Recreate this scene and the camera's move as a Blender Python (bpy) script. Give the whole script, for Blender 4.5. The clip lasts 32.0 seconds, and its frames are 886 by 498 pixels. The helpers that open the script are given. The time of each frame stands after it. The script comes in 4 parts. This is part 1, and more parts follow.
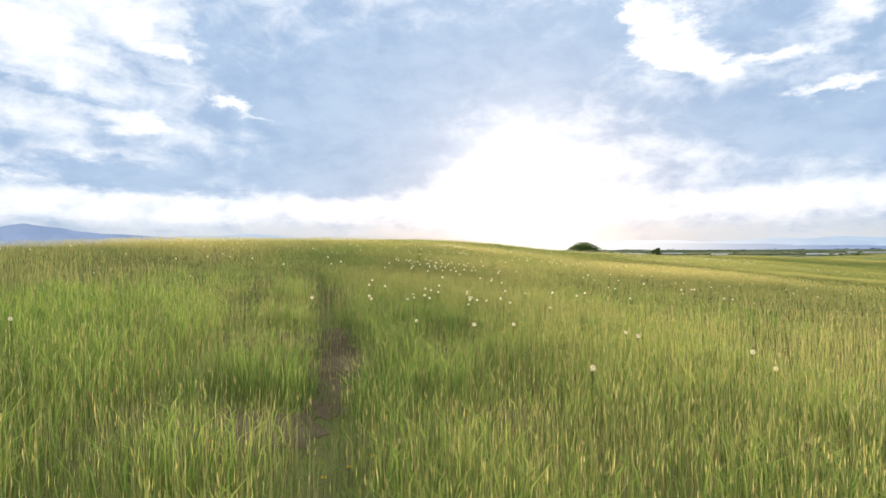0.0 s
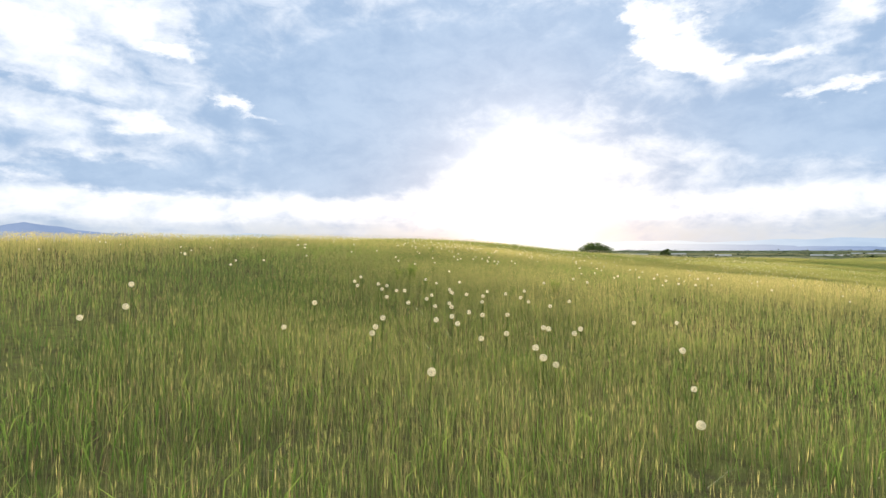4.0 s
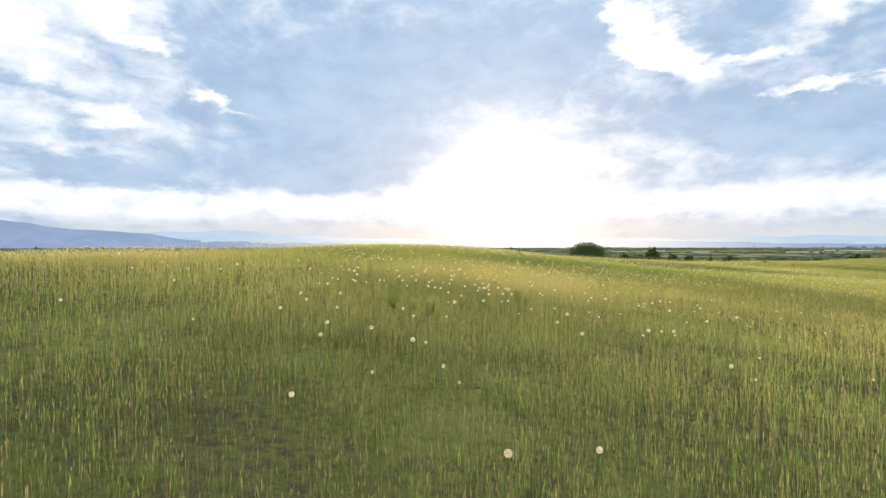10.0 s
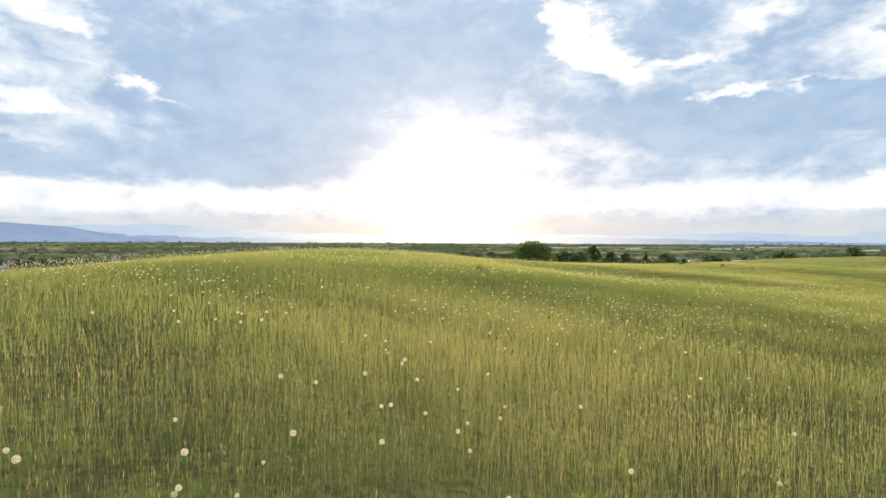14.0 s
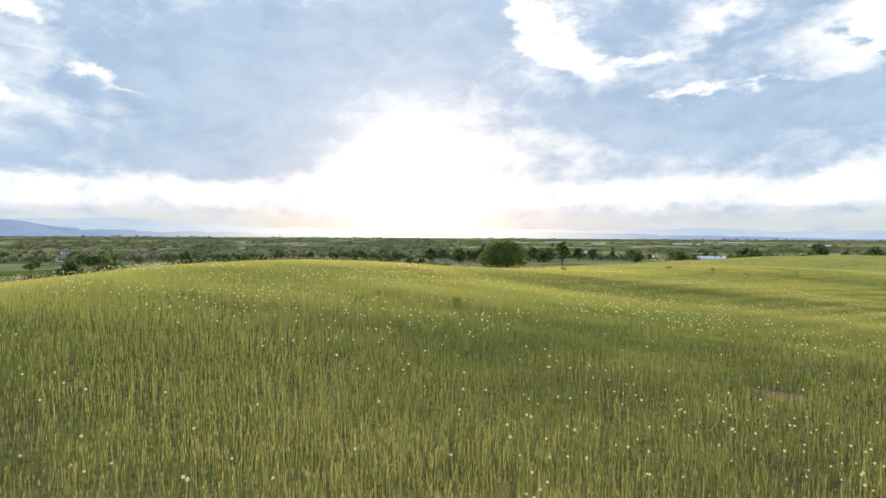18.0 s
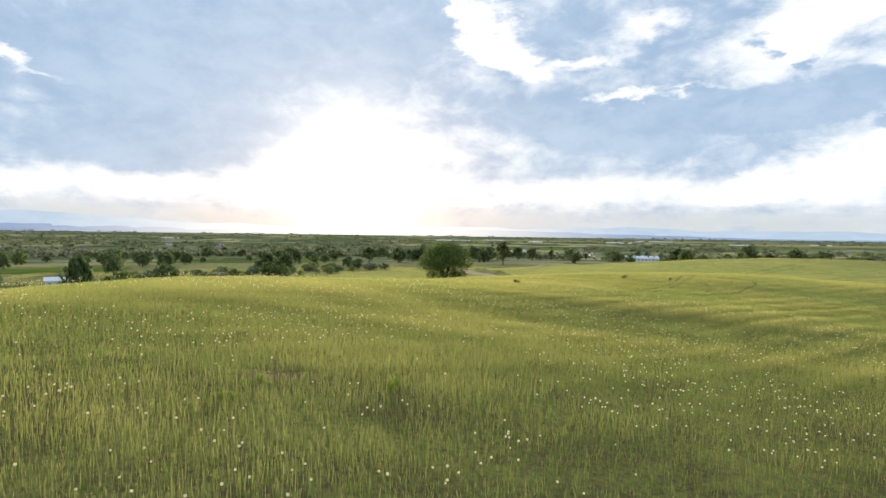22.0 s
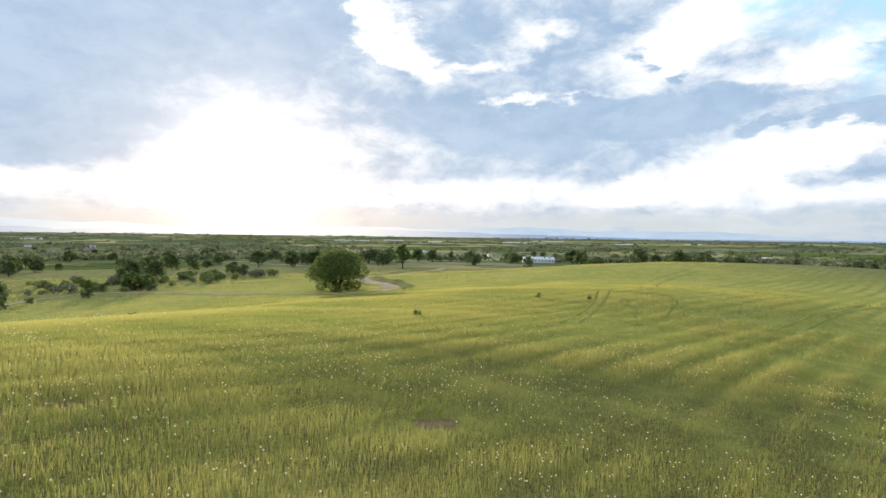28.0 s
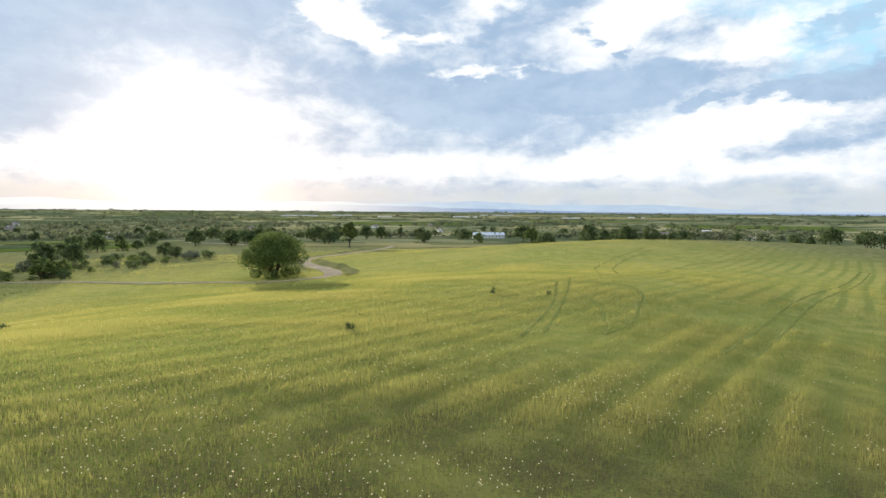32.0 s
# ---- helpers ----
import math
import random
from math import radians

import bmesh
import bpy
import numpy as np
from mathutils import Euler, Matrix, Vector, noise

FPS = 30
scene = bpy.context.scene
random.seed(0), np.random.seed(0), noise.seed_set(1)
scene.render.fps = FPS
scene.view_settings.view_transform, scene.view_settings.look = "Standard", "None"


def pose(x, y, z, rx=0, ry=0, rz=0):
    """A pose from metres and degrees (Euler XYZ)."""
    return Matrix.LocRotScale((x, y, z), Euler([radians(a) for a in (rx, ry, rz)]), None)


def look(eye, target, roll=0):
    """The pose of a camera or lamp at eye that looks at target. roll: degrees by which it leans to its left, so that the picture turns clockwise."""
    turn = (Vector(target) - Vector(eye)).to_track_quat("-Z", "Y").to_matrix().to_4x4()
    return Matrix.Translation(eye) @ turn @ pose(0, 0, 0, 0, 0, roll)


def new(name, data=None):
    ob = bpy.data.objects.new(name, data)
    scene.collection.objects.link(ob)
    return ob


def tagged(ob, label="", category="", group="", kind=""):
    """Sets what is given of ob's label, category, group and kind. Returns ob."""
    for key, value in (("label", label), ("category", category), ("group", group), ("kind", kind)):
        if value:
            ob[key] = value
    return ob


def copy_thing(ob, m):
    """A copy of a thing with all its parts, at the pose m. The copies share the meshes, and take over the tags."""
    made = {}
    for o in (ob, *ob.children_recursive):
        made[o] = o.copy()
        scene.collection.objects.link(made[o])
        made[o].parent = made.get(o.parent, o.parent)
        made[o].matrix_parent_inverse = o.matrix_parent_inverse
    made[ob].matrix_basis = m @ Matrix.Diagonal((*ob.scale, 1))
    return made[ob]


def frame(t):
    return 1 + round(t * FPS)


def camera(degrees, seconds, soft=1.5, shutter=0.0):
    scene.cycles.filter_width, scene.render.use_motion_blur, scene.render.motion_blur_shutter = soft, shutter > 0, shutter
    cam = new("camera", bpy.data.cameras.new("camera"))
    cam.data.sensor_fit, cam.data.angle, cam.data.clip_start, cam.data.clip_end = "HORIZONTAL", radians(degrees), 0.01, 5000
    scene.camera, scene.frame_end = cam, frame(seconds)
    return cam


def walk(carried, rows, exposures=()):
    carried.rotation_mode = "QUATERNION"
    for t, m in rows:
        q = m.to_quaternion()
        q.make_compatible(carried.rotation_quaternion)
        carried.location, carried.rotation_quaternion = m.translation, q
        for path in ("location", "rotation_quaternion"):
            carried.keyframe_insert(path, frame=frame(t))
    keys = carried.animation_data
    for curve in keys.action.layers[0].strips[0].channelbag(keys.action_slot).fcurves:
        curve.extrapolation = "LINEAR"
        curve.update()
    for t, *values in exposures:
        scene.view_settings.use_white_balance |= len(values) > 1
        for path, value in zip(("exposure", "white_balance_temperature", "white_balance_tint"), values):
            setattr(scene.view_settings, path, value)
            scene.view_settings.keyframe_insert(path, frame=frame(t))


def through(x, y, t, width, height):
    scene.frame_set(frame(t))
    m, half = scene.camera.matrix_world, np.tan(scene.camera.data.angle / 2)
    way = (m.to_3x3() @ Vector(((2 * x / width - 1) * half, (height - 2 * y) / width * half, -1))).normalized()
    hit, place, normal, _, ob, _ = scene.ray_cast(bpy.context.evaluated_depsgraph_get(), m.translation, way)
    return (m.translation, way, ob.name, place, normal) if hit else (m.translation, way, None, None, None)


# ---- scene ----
cam = camera(76.04, 32.0, soft=1.5)
# seconds, place, heading east of north, tilt, roll
PATH = [
    (0.0, 0.00, -0.00, 1.92, 0.00, 0.11, -0.22),
    (0.5, -0.07, 1.79, 1.91, 0.01, 0.13, -0.15),
    (1.0, -0.13, 3.57, 1.90, -0.04, 0.12, -0.12),
    (1.5, -0.19, 5.34, 1.91, -0.12, 0.12, -0.09),
    (2.0, -0.24, 7.10, 1.93, -0.14, 0.11, -0.06),
    (2.5, -0.28, 8.84, 1.95, -0.14, 0.11, -0.05),
    (3.5, -0.36, 12.27, 2.04, -0.14, 0.11, -0.05),
    (4.5, -0.41, 15.61, 2.16, -0.14, 0.11, -0.05),
    (5.0, -0.42, 17.25, 2.24, -0.13, 0.12, -0.02),
    (5.5, -0.44, 18.87, 2.33, -0.13, 0.13, -0.01),
    (6.0, -0.44, 20.48, 2.42, -0.13, 0.13, -0.00),
    (6.5, -0.45, 22.07, 2.52, -0.13, 0.12, -0.00),
    (7.0, -0.45, 23.65, 2.63, -0.12, 0.09, 0.01),
    (7.5, -0.46, 25.22, 2.73, -0.11, 0.07, 0.02),
    (8.0, -0.45, 26.79, 2.84, -0.10, 0.05, 0.04),
    (8.5, -0.44, 28.35, 2.95, -0.09, 0.02, 0.02),
    (9.0, -0.42, 29.91, 3.07, 0.05, -0.06, -0.04),
    (9.5, -0.40, 31.46, 3.18, 0.68, -0.14, -0.07),
    (10.0, -0.38, 33.02, 3.30, 1.87, -0.21, -0.04),
    (10.5, -0.36, 34.57, 3.41, 3.00, -0.26, 0.01),
    (11.0, -0.32, 36.11, 3.53, 3.91, -0.33, 0.04),
    (11.5, -0.26, 37.64, 3.65, 4.71, -0.38, 0.06),
    (12.0, -0.18, 39.16, 3.78, 5.58, -0.42, 0.10),
    (12.5, -0.08, 40.69, 3.92, 6.28, -0.47, 0.14),
    (13.0, 0.03, 42.21, 4.06, 6.88, -0.51, 0.17),
    (13.5, 0.16, 43.75, 4.22, 7.42, -0.58, 0.19),
    (14.0, 0.31, 45.28, 4.38, 7.88, -0.67, 0.24),
    (14.5, 0.48, 46.80, 4.55, 8.42, -0.74, 0.27),
    (15.5, 0.88, 49.82, 4.89, 9.11, -0.86, 0.24),
    (16.5, 1.38, 52.75, 5.24, 9.80, -0.99, 0.21),
    (17.0, 1.63, 54.20, 5.42, 10.19, -1.07, 0.22),
    (17.5, 1.87, 55.64, 5.59, 10.66, -1.15, 0.26),
    (18.0, 2.12, 57.08, 5.77, 11.25, -1.22, 0.31),
    (18.5, 2.37, 58.51, 5.94, 11.87, -1.28, 0.36),
    (19.0, 2.63, 59.94, 6.12, 12.54, -1.32, 0.43),
    (19.5, 2.92, 61.35, 6.30, 13.24, -1.35, 0.49),
    (20.0, 3.22, 62.76, 6.48, 14.01, -1.40, 0.56),
    (20.5, 3.56, 64.15, 6.65, 14.82, -1.41, 0.61),
    (21.0, 3.91, 65.53, 6.82, 15.61, -1.43, 0.67),
    (21.5, 4.28, 66.89, 6.99, 16.46, -1.45, 0.74),
    (22.0, 4.66, 68.23, 7.15, 17.37, -1.45, 0.78),
    (22.5, 5.06, 69.55, 7.30, 18.30, -1.46, 0.79),
    (23.0, 5.47, 70.86, 7.44, 19.32, -1.46, 0.81),
    (23.5, 5.88, 72.14, 7.58, 20.46, -1.47, 0.88),
    (24.0, 6.33, 73.40, 7.71, 21.51, -1.47, 0.93),
    (24.5, 6.86, 74.64, 7.85, 22.44, -1.45, 0.92),
    (25.0, 7.42, 75.87, 8.01, 23.32, -1.43, 0.88),
    (25.5, 8.03, 77.08, 8.18, 24.14, -1.41, 0.82),
    (26.5, 9.34, 79.45, 8.55, 25.33, -1.42, 0.79),
    (27.5, 10.69, 81.77, 8.97, 26.51, -1.43, 0.77),
    (28.0, 11.37, 82.92, 9.20, 27.45, -1.36, 0.76),
    (28.5, 12.04, 84.07, 9.44, 28.34, -1.36, 0.82),
    (29.0, 12.72, 85.20, 9.69, 29.09, -1.38, 0.86),
    (29.5, 13.43, 86.32, 9.94, 29.66, -1.51, 0.89),
    (30.0, 14.15, 87.43, 10.18, 30.12, -1.82, 0.89),
    (30.5, 14.89, 88.52, 10.43, 30.65, -2.30, 0.90),
    (31.0, 15.65, 89.60, 10.67, 31.20, -2.88, 0.84),
    (31.5, 16.41, 90.67, 10.90, 31.81, -3.43, 0.70),
    (32.0, 17.18, 91.73, 11.14, 32.49, -3.93, 0.46),
]


def stance(x, y, z, heading, tilt, roll):
    return pose(x, y, z, 0, 0, -heading) @ pose(0, 0, 0, 90 + tilt) @ pose(0, 0, 0, 0, 0, roll)


walk(cam, [(t, stance(*p)) for t, *p in PATH], exposures=[(0.0, 0.3, 6500, 13), (8.8, 0.3, 6500, 13), (11.5, 0.3, 6720, 12), (32.0, 0.3, 6680, 11)])


# ==== world
SUN_AZ, SUN_EL = 8.3, 5.6


def heading_vector(az, el):
    a, e = radians(az), radians(el)
    return Vector((math.sin(a) * math.cos(e), math.cos(a) * math.cos(e), math.sin(e)))


class Nodes:
    """Short hand for a node tree."""

    def __init__(self, tree):
        self.tree = tree
        tree.nodes.clear()

    def add(self, kind, **settings):
        n = self.tree.nodes.new(kind)
        for key, value in settings.items():
            setattr(n, key, value)
        return n

    def put(self, socket, value):
        if isinstance(value, bpy.types.NodeSocket):
            self.tree.links.new(value, socket)
        elif value is not None:
            socket.default_value = value

    def math(self, op, a, b=None, c=None, clamp=False):
        n = self.add("ShaderNodeMath", operation=op, use_clamp=clamp)
        for s, v in zip(n.inputs, (a, b, c)):
            self.put(s, v)
        return n.outputs[0]

    def mix(self, f, a, b, blend="MIX"):
        n = self.add("ShaderNodeMix", data_type="RGBA", blend_type=blend)
        self.put(n.inputs[0], f)
        self.put(n.inputs[6], (*a, 1) if isinstance(a, tuple) else a)
        self.put(n.inputs[7], (*b, 1) if isinstance(b, tuple) else b)
        return n.outputs[2]

    def noise(self, vector, scale, detail=4.0, rough=0.55, distort=0.0):
        n = self.add("ShaderNodeTexNoise")
        self.put(n.inputs["Vector"], vector)
        n.inputs["Scale"].default_value, n.inputs["Detail"].default_value = scale, detail
        n.inputs["Roughness"].default_value, n.inputs["Distortion"].default_value = rough, distort
        return n.outputs[0]

    def step(self, value, lo, hi, a=0.0, b=1.0):
        n = self.add("ShaderNodeMapRange", interpolation_type="SMOOTHSTEP")
        for s, v in zip(n.inputs, (value, lo, hi, a, b)):
            self.put(s, v)
        return n.outputs[0]

    def vec(self, x, y, z):
        n = self.add("ShaderNodeCombineXYZ")
        for s, v in zip(n.inputs, (x, y, z)):
            self.put(s, v)
        return n.outputs[0]


def build_sky():
    world = bpy.data.worlds.new("sky")
    scene.world = world
    world.use_nodes = True
    k = Nodes(world.node_tree)
    d = k.add("ShaderNodeTexCoord").outputs["Generated"]
    xyz = k.add("ShaderNodeSeparateXYZ")
    k.put(xyz.inputs[0], d)
    x, y, z = xyz.outputs
    az = k.math("MULTIPLY", k.math("ARCTAN2", x, y), 57.2958)
    el = k.math("MULTIPLY", k.math("ARCSINE", z), 57.2958)
    # cloud deck seen in perspective
    den = k.math("ADD", k.math("MAXIMUM", z, 0.0), 0.11)
    deck = k.vec(k.math("DIVIDE", x, den), k.math("DIVIDE", y, den), 0.0)
    soft = k.noise(deck, 0.7, 7.0, 0.55, 0.6)
    fine = k.noise(k.vec(k.math("MULTIPLY", az, 0.06), k.math("MULTIPLY", el, 0.10), 3.1), 4.2, 7.0, 0.62, 0.3)
    puff = k.noise(k.vec(k.math("MULTIPLY", az, 0.06), k.math("MULTIPLY", el, 0.10), 0.0), 1.7, 7.0, 0.56, 0.5)
    # warped compass coordinates for the large gaps and banks
    flat = k.vec(k.math("MULTIPLY", az, 0.05), k.math("MULTIPLY", el, 0.11), 0.0)
    wa = k.math("MULTIPLY", k.math("SUBTRACT", k.noise(flat, 2.3, 6.0, 0.62), 0.5), 15.0)
    we = k.math("MULTIPLY", k.math("SUBTRACT", k.noise(k.vec(k.math("MULTIPLY", az, 0.05), k.math("MULTIPLY", el, 0.11), 7.3), 2.3, 6.0, 0.62), 0.5), 7.0)
    place = k.vec(k.math("ADD", az, wa), k.math("ADD", el, we), 0.0)

    def bank(a, e, ra, re, turn, gain):
        m = k.add("ShaderNodeMapping", vector_type="TEXTURE")
        k.put(m.inputs[0], place)
        m.inputs[1].default_value, m.inputs[2].default_value, m.inputs[3].default_value = (a, e, 0), (0, 0, radians(turn)), (ra, re, 1)
        g = k.add("ShaderNodeTexGradient", gradient_type="SPHERICAL")
        k.put(g.inputs[0], m.outputs[0])
        return k.math("MULTIPLY", g.outputs["Fac"], gain)

    level = k.math("MULTIPLY_ADD", k.math("SUBTRACT", soft, 0.5), 0.30, 0.40)
    level = k.math("ADD", level, k.math("MULTIPLY", k.math("SUBTRACT", fine, 0.5), 0.95))
    level = k.math("ADD", level, k.math("MULTIPLY", k.math("SUBTRACT", puff, 0.5), 0.8))
    # unseen high cloud whitened, added to brighten the meadow
    level = k.math("ADD", level, k.step(el, 26.0, 60.0, 0.0, 0.55))
    for b in WEST_GAPS + NORTH_BANKS + EAST_GAPS + EAST_BANKS:
        level = k.math("ADD", level, bank(*b))
    # bright strip of open sky above the mountains, with low cloud under it
    strip = k.math("MULTIPLY", k.step(k.math("ADD", el, k.math("MULTIPLY", we, 0.5)), 2.2, 3.6), k.step(k.math("ADD", el, k.math("MULTIPLY", we, 0.4)), 6.4, 4.6))
    level = k.math("ADD", level, k.math("MULTIPLY", strip, 0.34))
    low = k.math("MULTIPLY", k.step(el, 3.4, 1.6), 0.10)
    level = k.math("ADD", level, low)
    white = k.step(level, 0.16, 1.0)
    shade = k.mix(k.step(k.math("ADD", k.math("MULTIPLY", fine, 0.5), k.math("MULTIPLY", soft, 0.5)), 0.36, 0.62), (0.33, 0.475, 0.67), (0.44, 0.585, 0.765))
    cloud = k.mix(white, shade, (0.98, 1.02, 1.05))
    haze = k.step(k.math("ADD", el, k.math("MULTIPLY", we, 0.35)), 3.6, 1.2)
    cloud = k.mix(k.math("MULTIPLY", haze, k.step(fine, 0.35, 0.6, 0.5, 0.92)), cloud, (0.56, 0.635, 0.68))
    sky = k.add("ShaderNodeTexSky", sky_type="NISHITA", sun_disc=False, sun_elevation=radians(SUN_EL), sun_rotation=radians(SUN_AZ), air_density=1.2, dust_density=1.5)
    clear = k.mix(1.0, sky.outputs[0], (0.10, 0.10, 0.10), "MULTIPLY")
    open_sky = k.step(k.math("ADD", k.math("MULTIPLY", bank(68, 14.5, 9, 3.6, 12, 1.0), 1.6), bank(63, 19.5, 12, 4.0, 0, 1.7)), 0.15, 0.8)
    cloud = k.mix(k.math("MULTIPLY", open_sky, k.step(fine, 0.3, 0.62, 0.85, 0.25)), cloud, (0.45, 0.80, 1.02))
    colour = k.mix(0.94, clear, cloud)
    # bright air round the veiled sun
    s = heading_vector(SUN_AZ, SUN_EL)
    dot = k.add("ShaderNodeVectorMath", operation="DOT_PRODUCT")
    k.put(dot.inputs[0], d)
    dot.inputs[1].default_value = s
    off = k.math("MULTIPLY", k.math("ARCCOSINE", k.math("MINIMUM", dot.outputs["Value"], 0.99999)), 57.2958)
    near = k.math("EXPONENT", k.math("MULTIPLY", k.math("POWER", k.math("DIVIDE", off, 4.0), 2.0), -1.0))
    wide = k.math("EXPONENT", k.math("MULTIPLY", k.math("POWER", k.math("DIVIDE", off, 10.0), 2.0), -1.0))
    glow = k.mix(1.0, k.mix(k.math("MULTIPLY", near, 1.0), (0, 0, 0), (2.4, 2.3, 2.15)), k.mix(wide, (0, 0, 0), (0.25, 0.205, 0.16)), "ADD")
    colour = k.mix(1.0, colour, glow, "ADD")
    back = k.add("ShaderNodeBackground")
    k.put(back.inputs[0], colour)
    back.inputs[1].default_value = SKY
    out = k.add("ShaderNodeOutputWorld")
    k.put(out.inputs[0], back.outputs[0])


SKY = 0.95
# openings (plus) and dark banks (minus) in the cloud: heading, height, half width, half height in degrees, turn, strength
WEST_GAPS = [
    (-29, 20.5, 7, 3.2, -8, 0.68), (-37, 18.0, 6, 4.5, 10, 0.56), (-26.5, 18.0, 2.2, 0.9, -8, 0.62), (-20.4, 13.9, 2.6, 1.1, -18, 0.99), (-17.5, 12.7, 2.4, 0.5, -14, 0.5),
    (-28.8, 11.2, 4.0, 1.6, -8, 0.68), (-33, 15, 9, 3.5, -25, 0.31), (-24, 16, 4.5, 3.0, -35, 0.28), (-36, 11.5, 6, 2.2, 0, 0.31), (-32, 8.0, 7, 1.4, -5, 0.22), (-38, 6.6, 4, 0.7, -6, 0.43)]
NORTH_BANKS = [
    (-30, 6.4, 11, 1.4, -4, -0.54), (-15, 7.5, 16, 3.0, 3, -0.32), (-10, 14, 17, 9, -15, -0.5), (4, 19, 18, 6, 0, -0.48), (14, 17.5, 8, 5, 60, -0.36),
    (-22, 19, 3, 2.5, 0, -0.22), (-32, 12.8, 5, 1.0, -15, -0.29), (-37, 14, 1.6, 0.8, 0, -0.36), (18, 8.5, 12, 3, 0, 0.11)]
EAST_GAPS = [
    (21.3, 19.6, 4.2, 2.6, -50, 0.75), (24.0, 17.6, 4.4, 2.6, -15, 0.70), (19.5, 21.8, 2.8, 1.8, -60, 0.65), (24.5, 19.0, 6.0, 3.5, -20, 0.30), (27.3, 15.9, 2.4, 1.2, -35, 0.5), (32.0, 16.6, 4.5, 0.9, 8, 0.68), (35.5, 12.8, 3.2, 0.8, 10, 0.74), (40.5, 13.2, 3.2, 0.6, 5, 0.62),
    (36.5, 19.0, 3.5, 1.3, 18, 0.56), (50, 17.6, 10, 3.6, 20, 0.85), (60, 14.8, 9, 2.6, 10, 0.74), (56, 20.5, 9, 2.5, 0, 0.37), (54, 6.6, 13, 2.6, 14, 0.74), (66, 8.3, 9, 1.6, 5, 0.62)]
EAST_BANKS = [
    (29.5, 19.8, 5, 1.6, 10, -0.65), (28, 11.5, 12, 2.8, -4, -0.47), (38, 10.5, 12, 3.0, 8, -0.72), (50, 11.6, 11, 1.9, 6, -0.9), (46.2, 16.6, 2.0, 1.0, 0, -1.01), (48.4, 14.9, 1.2, 1.0, 0, -0.72),
    (57.2, 9.9, 3.0, 0.9, 10, -1.08), (66.5, 10.8, 6, 1.5, 12, -1.6), (67.5, 15.3, 5, 1.1, 12, -1.15), (66, 5.4, 10, 0.8, 0, -0.3), (49, 5.2, 5, 0.6, 4, -0.32), (43, 19.5, 4, 1.0, -10, -0.25)]
build_sky()

sun = new("sun", bpy.data.lights.new("sun", "SUN"))
sun.data.energy, sun.data.angle, sun.data.color = 5.0, radians(1.5), (1.0, 0.86, 0.62)
sun.matrix_world = look(heading_vector(SUN_AZ, SUN_EL) * 200, (0, 0, 0))


# ==== materials
def surface(name, low, high, scale=2.0, rough=0.8, bump=0.3, big=0.25, metal=0.0, through=0.0, vary=0.0, tip=None, specular=0.1, dry=None, lush=None):
    """A rough two-tone surface: grain at one scale, stains at another; through: light let through leaves; vary: by
    piece; tip: colour of ripe blades; lush: dark green of low growth and of painted shade.
    """
    m = bpy.data.materials.new(name)
    m.use_nodes = True
    k = Nodes(m.node_tree)
    at = k.add("ShaderNodeTexCoord").outputs["Object"]
    geo = k.add("ShaderNodeNewGeometry")
    grain = k.noise(at, scale, 5.0, 0.6)
    stain = k.noise(geo.outputs["Position"], scale * big, 3.0, 0.55)
    f = k.math("ADD", k.math("MULTIPLY", grain, 0.55), k.math("MULTIPLY", stain, 0.45))
    if vary:
        f = k.math("ADD", f, k.math("MULTIPLY", k.math("SUBTRACT", geo.outputs["Random Per Island"], 0.5), vary))
    colour = k.mix(k.step(f, 0.3, 0.7), low, high)
    if dry:
        colour = k.mix(k.step(geo.outputs["Random Per Island"], 0.70, 1.0), colour, dry)
    if tip:
        a = k.add("ShaderNodeAttribute", attribute_name="tip").outputs["Fac"]
        colour = k.mix(a, colour, tip)
    if lush:
        a = k.add("ShaderNodeAttribute", attribute_name="lush").outputs["Fac"]
        colour = k.mix(a, colour, lush)
    p = k.add("ShaderNodeBsdfPrincipled")
    k.put(p.inputs["Base Color"], colour)
    p.inputs["Roughness"].default_value, p.inputs["Metallic"].default_value = rough, metal
    p.inputs["Specular IOR Level"].default_value = specular
    if bump:
        b = k.add("ShaderNodeBump")
        b.inputs["Strength"].default_value, b.inputs["Distance"].default_value = bump, 0.6 / scale
        k.put(b.inputs["Height"], grain)
        k.put(p.inputs["Normal"], b.outputs[0])
    shader = p.outputs[0]
    if through:
        t = k.add("ShaderNodeBsdfTranslucent")
        k.put(t.inputs[0], colour)
        s = k.add("ShaderNodeMixShader")
        s.inputs[0].default_value = through
        k.put(s.inputs[1], shader)
        k.put(s.inputs[2], t.outputs[0])
        shader = s.outputs[0]
    out = k.add("ShaderNodeOutputMaterial")
    k.put(out.inputs[0], shader)
    return m


GRASS = surface("meadow grass", (0.10, 0.16, 0.042), (0.32, 0.365, 0.108), 0.35, 0.5, 0.0, 0.12, through=0.66, vary=0.75, specular=0.2, tip=(0.68, 0.57, 0.22), dry=(0.44, 0.31, 0.16), lush=(0.07, 0.13, 0.035))
HILLGRASS = surface("hilltop grass", (0.14, 0.20, 0.045), (0.28, 0.34, 0.09), 0.35, 0.5, 0.0, 0.12, through=0.66, vary=0.32, specular=0.1, tip=(0.53, 0.49, 0.17), dry=(0.40, 0.30, 0.15), lush=(0.08, 0.15, 0.04))
UNDER = surface("green blades", (0.13, 0.26, 0.04), (0.32, 0.45, 0.09), 0.5, 0.5, 0.0, 0.12, through=0.62, vary=0.8, specular=0.2, tip=(0.45, 0.48, 0.12), lush=(0.08, 0.15, 0.04))
